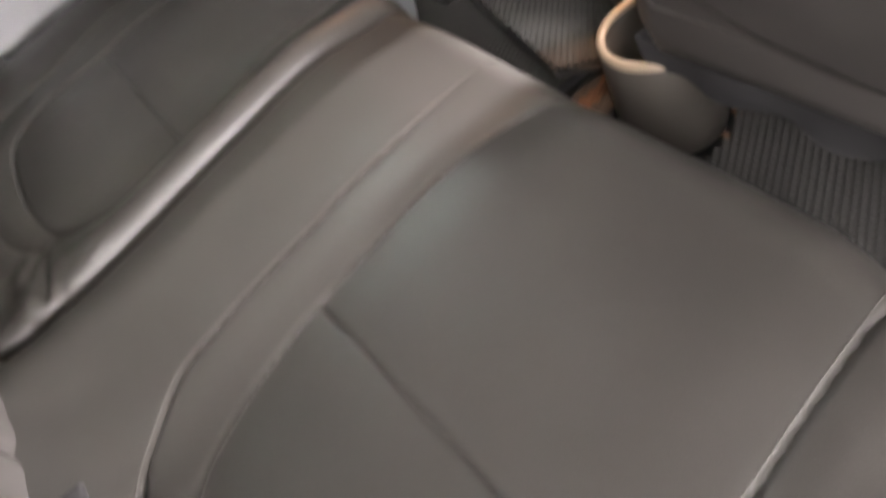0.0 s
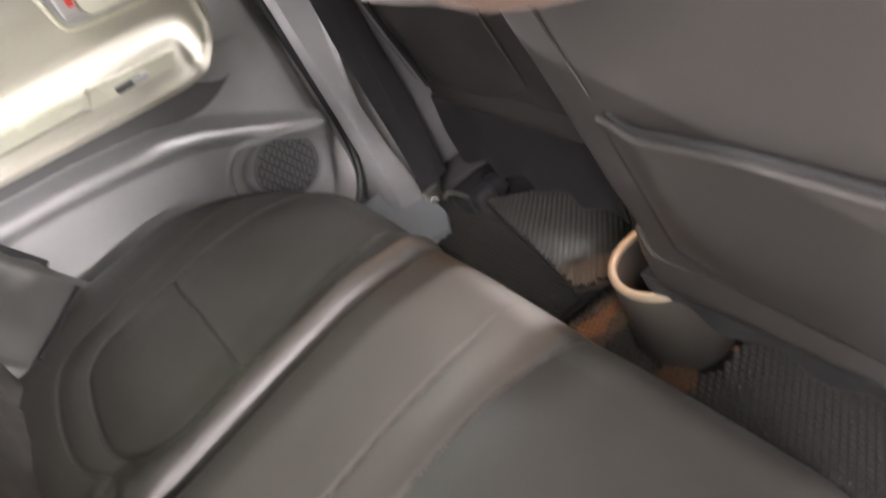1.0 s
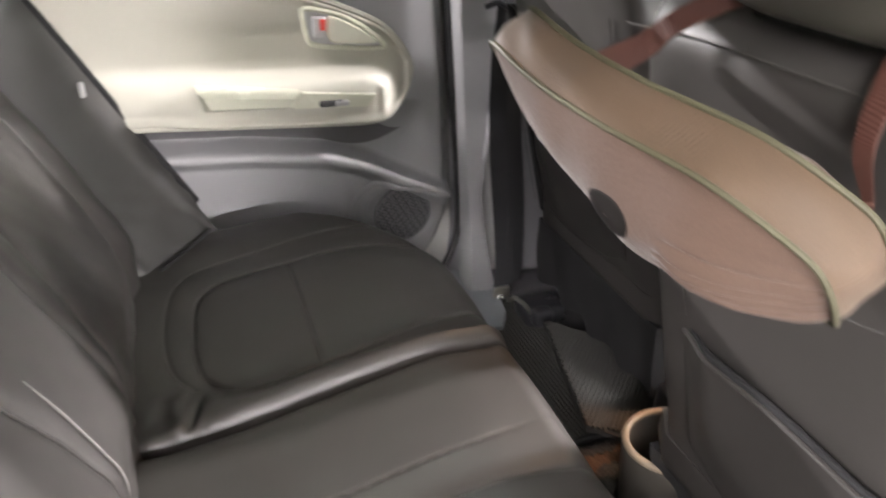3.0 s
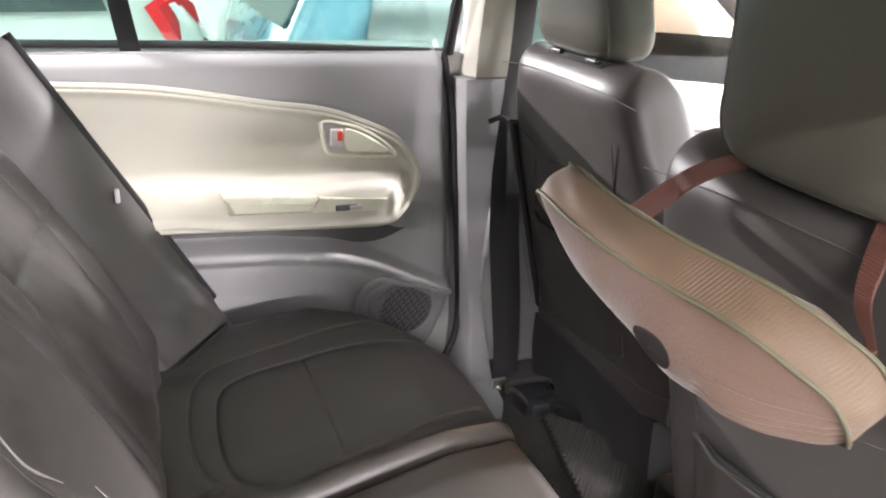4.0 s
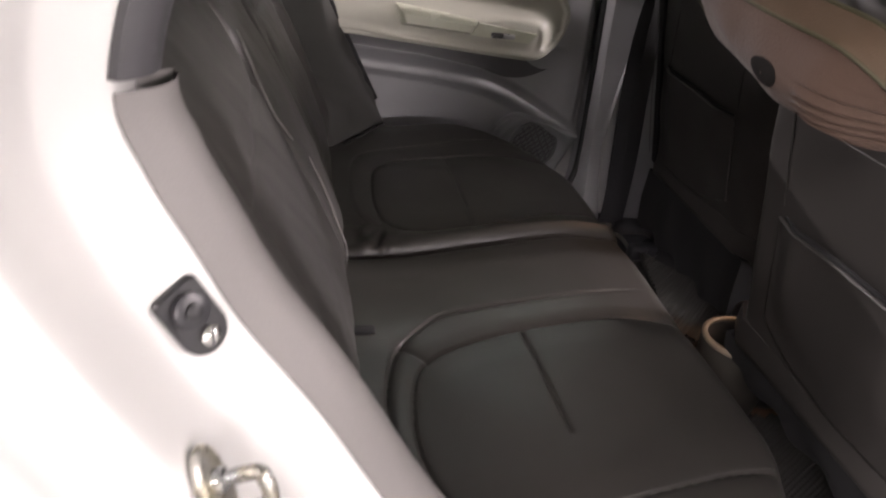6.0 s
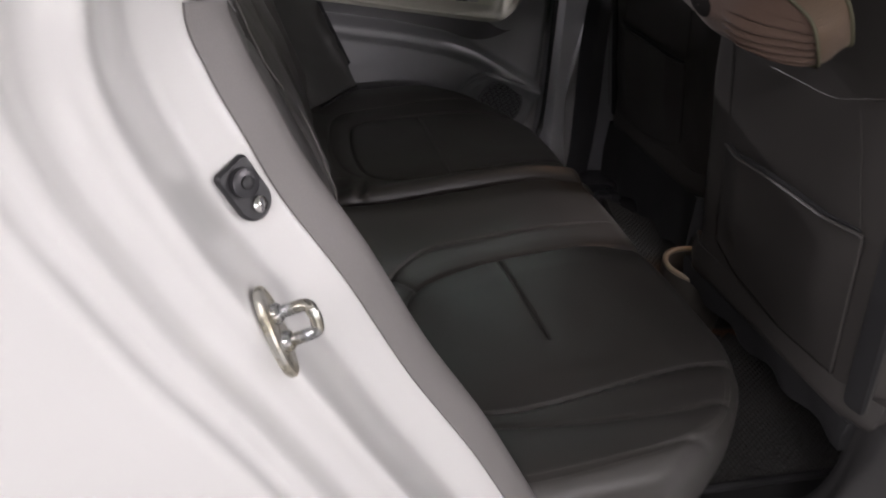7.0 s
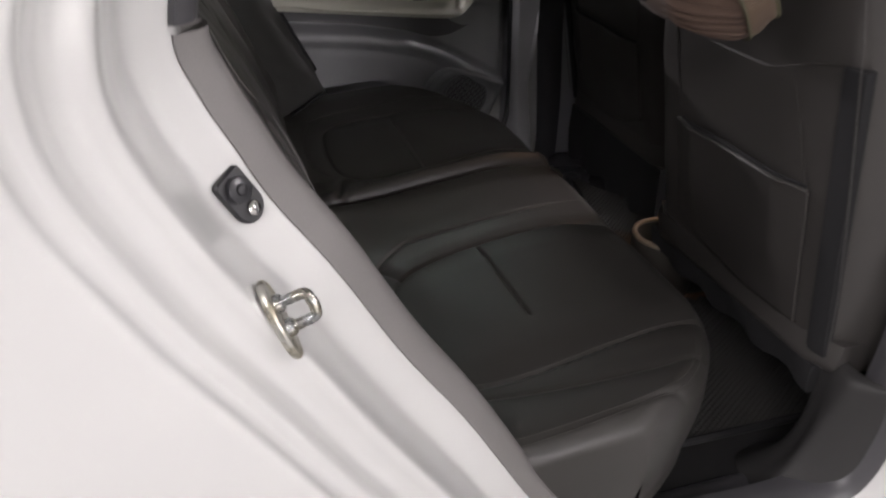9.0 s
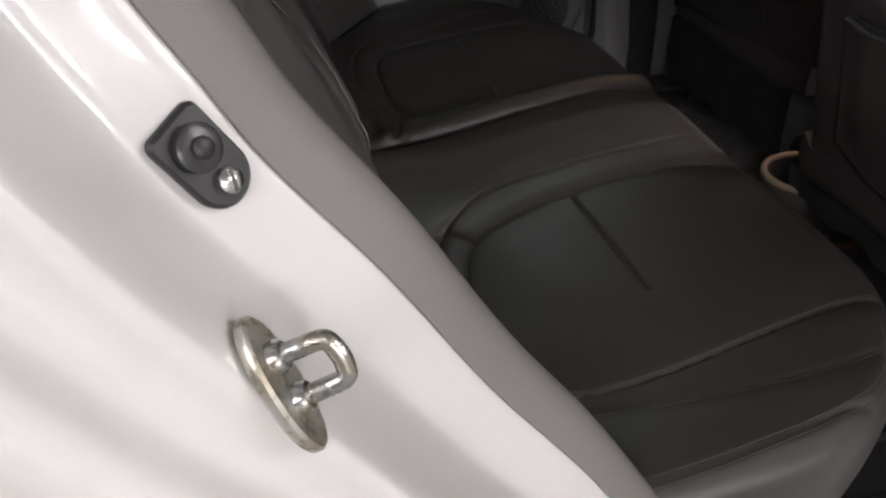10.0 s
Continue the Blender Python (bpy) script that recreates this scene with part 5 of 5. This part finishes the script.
def pillow_face(sgn):
    U, V = np.meshgrid(np.sin(np.linspace(-np.pi / 2, np.pi / 2, 170)) * 0.9995, np.sin(np.linspace(-np.pi / 2, np.pi / 2, 240)), indexing="ij")
    x, y0 = U * HL, HH * (1 - np.abs(U) ** 4.6) ** (1 / 3.6) * V
    return grid(np.stack([x, y0 + pillow_bend(U), face_height(U, y0, sgn)], -1))


def face_height(u, y0, sgn):
    r = np.clip(np.abs(u) ** 4.6 + np.abs(y0 / HH) ** 3.6, 0, 1) ** (1 / 4.1)
    puff = (np.interp(u, [-1, -0.6, -0.2, 0.3, 0.75, 1], [0.016, 0.019, 0.026, 0.045, 0.056, 0.054]) if sgn < 0 else 0.016) * (1 - r**2.2)
    end = step(u, 0.42, 0.60) * step(1 - r, 0.0, 0.07)
    rib = 0.0115 * end * step(y0, 0.036, 0.010) * (np.abs(np.sin(y0 * 290 + 10.0 * (np.abs(u) - 0.62) ** 2)) ** 0.8 - 0.5)
    return sway(u) + sgn * (HD + puff + rib + 0.002 * wobble(u * HL, y0, 40, 2.0))


cover = part("front_face", pill(pillow_face(-1)), TAN, pillow, "tan face with quilted ends", sharp=0)
part("back_face", pill(pillow_face(1)), TAN, pillow, sharp=0)
dense = np.array([pillow_outline(a) for a in np.linspace(0, 2 * np.pi, 3000, endpoint=False)])
run = np.concatenate([[0], np.cumsum(np.linalg.norm(np.diff(np.vstack([dense, dense[:1]]), axis=0), axis=1))])
spot = np.linspace(0, run[-1], 900, endpoint=False)
ribbed = np.column_stack([np.interp(spot, run, np.append(dense[:, k], dense[0, k])) for k in range(2)])
turns = int(run[-1] / 0.0036)
rings = []
for k in np.linspace(-1, 1, 15):
    worn = 0.35 + 0.65 * step(wobble(ribbed[:, :1], ribbed[:, 1:], 30, 4.0 + 0.4 * k), -0.3, 0.5)
    ridge = 0.0005 * np.sin(spot / run[-1] * turns * 2 * np.pi + 2.6 * k)[:, None] * worn * (1 - k**8) * (0.12 + 0.88 * step(ribbed[:, :1], 0.0, 0.045))
    sag = 0.02 * (1 - k * k) + 0.030 * wobble(ribbed[:, :1], ribbed[:, 1:], 55, 1.0 + k) * (1 - k * k)
    away = ribbed / np.linalg.norm(ribbed, axis=1, keepdims=True)
    rings.append(np.column_stack([ribbed * (1 + sag) + away * ridge * np.array([0.6, 1.0]), k * HD + sway(ribbed[:, 0] / HL)]))
part("gusset", pill(grid(np.array(rings), wrap_v=True)), TAN_RIB, pillow, "ribbed tan side band", sharp=0)
for k in (-1, 1):
    part("piping", pill(tube(np.column_stack([ol * 1.008, k * HD + sway(ol[:, 0] / HL)]), 0.0021, 8, True)), OLIVE, pillow, "olive piping cord")
rings = []
for k, h in ((1.0, 0.0), (1.0, -0.0006), (0.92, -0.0010), (0.5, -0.0010), (0.05, -0.0010)):
    a = np.linspace(0, 2 * np.pi, 40, endpoint=False)
    bx, by = 0.0286 + 0.022 * k * np.cos(a), 0.013 + 0.0115 * k * np.sin(a)
    rings.append(np.column_stack([bx, by + pillow_bend(bx / HL), face_height(bx / HL, by, -1) + h]))
part("badge", pill(grid(np.array(rings), wrap_v=True)), DARK_CLOTH, pillow, "dark oval woven badge")


def pp(x, y, z):
    return tuple(PILLOW @ Vector((x, y, z)))


p1, p2 = Vector((0.498, -0.245, 1.214)), Vector((0.498, -0.372, 1.212))
s1 = smooth_curve([pp(-HL * 0.45, HH * 0.40, HD * 1.05 - 0.015), (0.432, -0.168, 1.156), (0.448, -0.184, 1.178), (0.466, -0.204, 1.194), (0.490, -0.236, 1.211), (0.512, -0.262, 1.216)], 34)
part("strap", ribbon(s1, np.linspace(0.024, 0.012, 34), (0.1, 0.5, 0.9), 0.003), STRAP, pillow, "red-brown elastic strap")
s2 = smooth_curve([(0.515, -0.345, 1.212), (0.492, -0.354, 1.212), (0.472, -0.363, 1.200), (0.452, -0.374, 1.175), (0.436, -0.386, 1.146), pp(HL * 0.90, HH * 0.80 - 0.010, HD * 1.1 + 0.008)], 34)
part("strap", ribbon(s2, np.interp(np.linspace(0, 1, 34), [0, 0.3, 0.65, 1], [0.012, 0.015, 0.017, 0.005]), (0.15, -1, 0.2), 0.003), STRAP, pillow, "red-brown elastic strap")
s3 = smooth_curve([(0.512, -0.262, 1.214), (0.520, -0.30, 1.212), (0.515, -0.345, 1.212)], 20)
part("strap", ribbon(s3, 0.016, (0, 0, 1), 0.003), STRAP, pillow, "red-brown elastic strap")

# ---------------------------------------------------------------- floor, mats, bin, belt
def floor_z(px, py):
    return 0.384 + 0.040 * bell(py - 0.0, 0.11) * step(px, 0.35, 0.55)


fx, fy = np.meshgrid(np.linspace(-0.1, 1.72, 70), np.linspace(-0.64, 0.70, 60), indexing="ij")
part("carpet", grid(np.stack([fx, fy, floor_z(fx, fy) - 0.012], -1)), CARPET, car, "black moulded carpet")


def cell_mat(x0, x1, y0, y1, keep, place, pitch=0.0112):
    """A foam mat of open honeycomb cells: raised walls round pits."""
    verts, faces = [], []
    r = pitch / math.sqrt(3)
    for i in range(int((x1 - x0) / (pitch * math.sqrt(3) / 2)) + 1):
        for j in range(int((y1 - y0) / pitch) + 1):
            cx, cy = x0 + i * pitch * math.sqrt(3) / 2, y0 + (j + 0.5 * (i % 2)) * pitch
            if not keep(cx, cy):
                continue
            n = len(verts)
            a = np.arange(6) * np.pi / 3
            for rr, h in ((r, 0.0), (r * 0.80, 0.0012), (r * 0.60, 0.0), (r * 0.50, -0.006)):
                for k in a:
                    verts.append(place(cx + rr * math.cos(k), cy + rr * math.sin(k), h))
            for ring in range(3):
                for k in range(6):
                    k2 = (k + 1) % 6
                    faces.append([n + ring * 6 + k, n + ring * 6 + k2, n + ring * 6 + 6 + k2, n + ring * 6 + 6 + k])
            faces.append([n + 18 + k for k in range(6)])
    return verts, faces


def on_floor(x, y, h):
    return (x, y, float(floor_z(np.array(x), np.array(y))) + 0.010 + h)


near_mat = based("floor_mat", "grey-black honeycomb foam floor mat", "floor mat", (0.62, -0.30, 0.385), "foam floor mats")
BIN_AT, BIN_R = (0.678, -0.045), 0.066


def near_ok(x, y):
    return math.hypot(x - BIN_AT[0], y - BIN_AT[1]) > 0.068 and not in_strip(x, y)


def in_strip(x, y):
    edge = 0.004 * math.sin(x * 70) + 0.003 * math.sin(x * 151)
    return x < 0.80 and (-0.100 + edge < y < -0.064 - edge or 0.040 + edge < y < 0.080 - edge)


tagged(part("honeycomb", cell_mat(0.40, 0.98, -0.43, 0.10, near_ok, on_floor, 0.0096), EVA, near_mat, sharp=0), kind="stuff")
# Orange-brown strips, set 3 mm lower than the mat on both sides of the bin.
tagged(part("brown_strip", cell_mat(0.42, 0.80, -0.11, 0.09, lambda x, y: in_strip(x, y) and math.hypot(x - BIN_AT[0], y - BIN_AT[1]) > 0.060, lambda x, y, h: on_floor(x, y, h - 0.003), 0.0095), EVA_BROWN, near_mat, "rust-brown honeycomb strip", sharp=0), kind="stuff")
part("rim", tube([on_floor(0.97, -0.437, 0.0), on_floor(0.70, -0.437, 0.0), on_floor(0.405, -0.437, 0.0), on_floor(0.395, -0.42, 0.0), on_floor(0.395, 0.09, 0.0)], 0.007, 8), SHADOW_CLOTH, near_mat, "black bound edge")
far_mat = based("floor_mat", "dusty grey honeycomb foam floor mat", "floor mat", (0.6, 0.34, 0.385), "foam floor mats")
tagged(part("honeycomb", cell_mat(0.34, 0.80, 0.125, 0.585, lambda x, y: x < 0.725 + 0.2 * (y - 0.3), on_floor, 0.0095), EVA_LIGHT, far_mat, sharp=0), kind="stuff")
part("rim", tube([on_floor(0.70, 0.120, 0.004), on_floor(0.50, 0.120, 0.004), on_floor(0.36, 0.120, 0.004)], 0.006, 8), SHADOW_CLOTH, far_mat)
FA, FB, FC = Vector((0.706, 0.405, 0.446)), Vector((0.630, 0.100, 0.452)), Vector((0.86, 0.36, 0.408))
fu, fv = (FB - FA), (FC - FA)
fn = fu.cross(fv).normalized()
fn = fn if fn.z > 0 else -fn
flen, fdep = fu.length, 0.20
fu.normalize()
fv = (fv - fv.dot(fu) * fu).normalized()


def on_flap(x, y, h):
    curl = 0.012 * bell(np.array(y), 0.05)
    return tuple(FA + fu * x + fv * y + fn * (h + float(curl)))


flap = based("floor_mat", "dusty grey honeycomb mat edge lifted under the front seat", "floor mat", tuple(FA), "foam floor mats")
tagged(part("honeycomb", cell_mat(0.0, flen, 0.0, fdep, lambda x, y: x > 0.004 and x - flen < -0.25 * y * 0.2, on_flap, 0.0095), EVA_LIGHT, flap, sharp=0), kind="stuff")
part("edge", loft([[on_flap(x, -0.004, -0.004)] + [on_flap(x, y, -0.0075) for y in (0.004, 0.02, 0.04, 0.06, 0.09, 0.13, fdep)] + [on_flap(x, y, -0.015) for y in (fdep, 0.13, 0.09, 0.06, 0.04, 0.02, 0.0)] for x in np.linspace(0, flen, 12)]), EVA, flap)

bin_ = based("console_bin", "beige-grey oval plastic bin with pale rim on the centre tunnel", "bin", (*BIN_AT, 0.424))
a = np.linspace(0, 2 * np.pi, 56, endpoint=False)
rings = []
for z, r in ((0.400, 0.050), (0.405, 0.055), (0.44, 0.059), (0.49, 0.063), (0.536, 0.066), (0.543, 0.0655), (0.547, 0.062), (0.543, 0.0585), (0.535, 0.057), (0.48, 0.054), (0.42, 0.050)):
    rings.append(np.column_stack([BIN_AT[0] + 1.15 * r * np.cos(a), BIN_AT[1] + r * np.sin(a), np.full(56, z)]))
part("body", loft(rings), BIN, bin_, sharp=60)
part("rim", tube(np.column_stack([BIN_AT[0] + 1.15 * 0.0625 * np.cos(a), BIN_AT[1] + 0.0625 * np.sin(a), np.full(56, 0.546)]), 0.0055, 10, True), BIN_RIM, bin_, "pale beige rim")
part("console", rbox((0.72, -0.085, 0.40), (1.25, 0.075, 0.56), 0.025, 4), BLACK_PLASTIC, car, "black centre console")

scuff = part("sill_scuff_plate", loft([[(0.50 + 0.5 * max(0, 0.56 - y), y, z), (0.55 + 0.4 * max(0, 0.56 - y), y, z + 0.004), (0.62, y, z + 0.004), (0.682 - 0.6 * max(0, 0.53 - y), y, z - 0.002), (0.684 - 0.6 * max(0, 0.53 - y), y, z - 0.02), (0.50, y, z - 0.02)] for y, z in ((0.478, 0.404), (0.490, 0.410), (0.52, 0.413), (0.56, 0.417), (0.60, 0.420), (0.64, 0.430), (0.655, 0.445))]), SCUFF, car, "blue-grey sill scuff plate")
belt = based("seat_belt", "dark grey front seat belt anchored at the pillar foot", "seat belt", (0.684, 0.57, 0.41))
bl = smooth_curve([(0.690, 0.570, 0.425), (0.698, 0.588, 0.50), (0.694, 0.610, 0.62), (0.684, 0.626, 0.76), (0.684, 0.640, 0.90), (0.690, 0.640, 1.02), (0.698, 0.634, 1.15), (0.690, 0.612, 1.28)], 50)
part("webbing", ribbon(bl, 0.046, (1, 0, 0), 0.002), BELT, belt)
bl2 = smooth_curve([(0.722, 0.585, 0.44), (0.724, 0.606, 0.60), (0.712, 0.628, 0.80), (0.706, 0.640, 1.00)], 30)
part("webbing", ribbon(bl2, 0.044, (1, 0.25, 0), 0.002), BELT, belt)
part("anchor_tongue", rbox((0.668, 0.566, 0.400), (0.706, 0.576, 0.440), 0.004), STEEL, belt, "steel belt anchor")
part("anchor_bolt", tube([(0.684, 0.578, 0.411), (0.684, 0.562, 0.413), (0.684, 0.559, 0.4135)], [0.0115, 0.0115, 0.007], 18), CHROME, belt, "bright anchor bolt")
part("guide_ring", tube([(0.640, 0.636, 1.025), (0.665, 0.630, 1.035), (0.690, 0.634, 1.022)], 0.006, 8), BUCKLE, belt, "black belt guide")
foot = based("seat_slide_bracket", "black seat slide foot with a steel lever", "bracket", (0.74, 0.50, 0.39))
part("foot", rbox((0.705, 0.47, 0.385), (0.80, 0.545, 0.43), 0.012), BUCKLE, foot)
part("lever", tube(smooth_curve([(0.700, 0.553, 0.412), (0.702, 0.53, 0.432), (0.708, 0.50, 0.434), (0.716, 0.47, 0.424)], 16), 0.005, 8), STEEL, foot, "bent steel lever")
part("cap", rbox((0.708, 0.440, 0.405), (0.752, 0.475, 0.445), 0.01), BUCKLE, foot)

# ---------------------------------------------------------------- dashboard and keys ahead of the seats
dash = part("dashboard", loft([[(1.33, y, 0.70), (1.27 + 0.05 * abs(y), y, 0.82), (1.30 + 0.05 * abs(y), y, 0.93), (1.42, y, 1.01), (1.72, y, 1.0), (1.76, y, 0.70)] for y in np.linspace(-0.64, 0.64, 22)]), IVORY, car, "ivory and black dashboard")
part("grille_panel", rbox((1.262, 0.12, 0.93), (1.33, 0.28, 1.02), 0.012), BLACK_PLASTIC, dash, "black mesh panel")
mesh_bits = [rbox((1.2595, 0.125 + 0.0125 * i + 0.006 * (j % 2), 0.936 + 0.0085 * j), (1.2625, 0.132 + 0.0125 * i + 0.006 * (j % 2), 0.940 + 0.0085 * j), 0) for i in range(12) for j in range(10)]
tagged(part("mesh_dots", join(*mesh_bits), PALE_PLASTIC, dash), kind="stuff")
part("lock_boss", tube([(1.285, 0.085, 0.895), (1.235, 0.075, 0.90), (1.228, 0.074, 0.90)], [0.042, 0.036, 0.028], 28), PALE_PLASTIC, dash, "pale lock surround")
part("lock_barrel", tube([(1.24, 0.075, 0.898), (1.215, 0.070, 0.90)], 0.016, 18), BLACK_PLASTIC, dash)
keys = based("car_keys", "car key with a steel ring in the lock", "keys", (1.2, 0.068, 0.87))
part("key_head", rbox((1.188, 0.062, 0.888), (1.218, 0.074, 0.912), 0.004), BLACK_PLASTIC, keys)
part("ring", tube([(1.19 + 0.001 * math.sin(t), 0.068 + 0.016 * math.sin(t), 0.872 + 0.016 * math.cos(t)) for t in np.linspace(0, 2 * np.pi, 30, endpoint=False)], 0.0015, 6, True), CHROME, keys, "steel key ring")
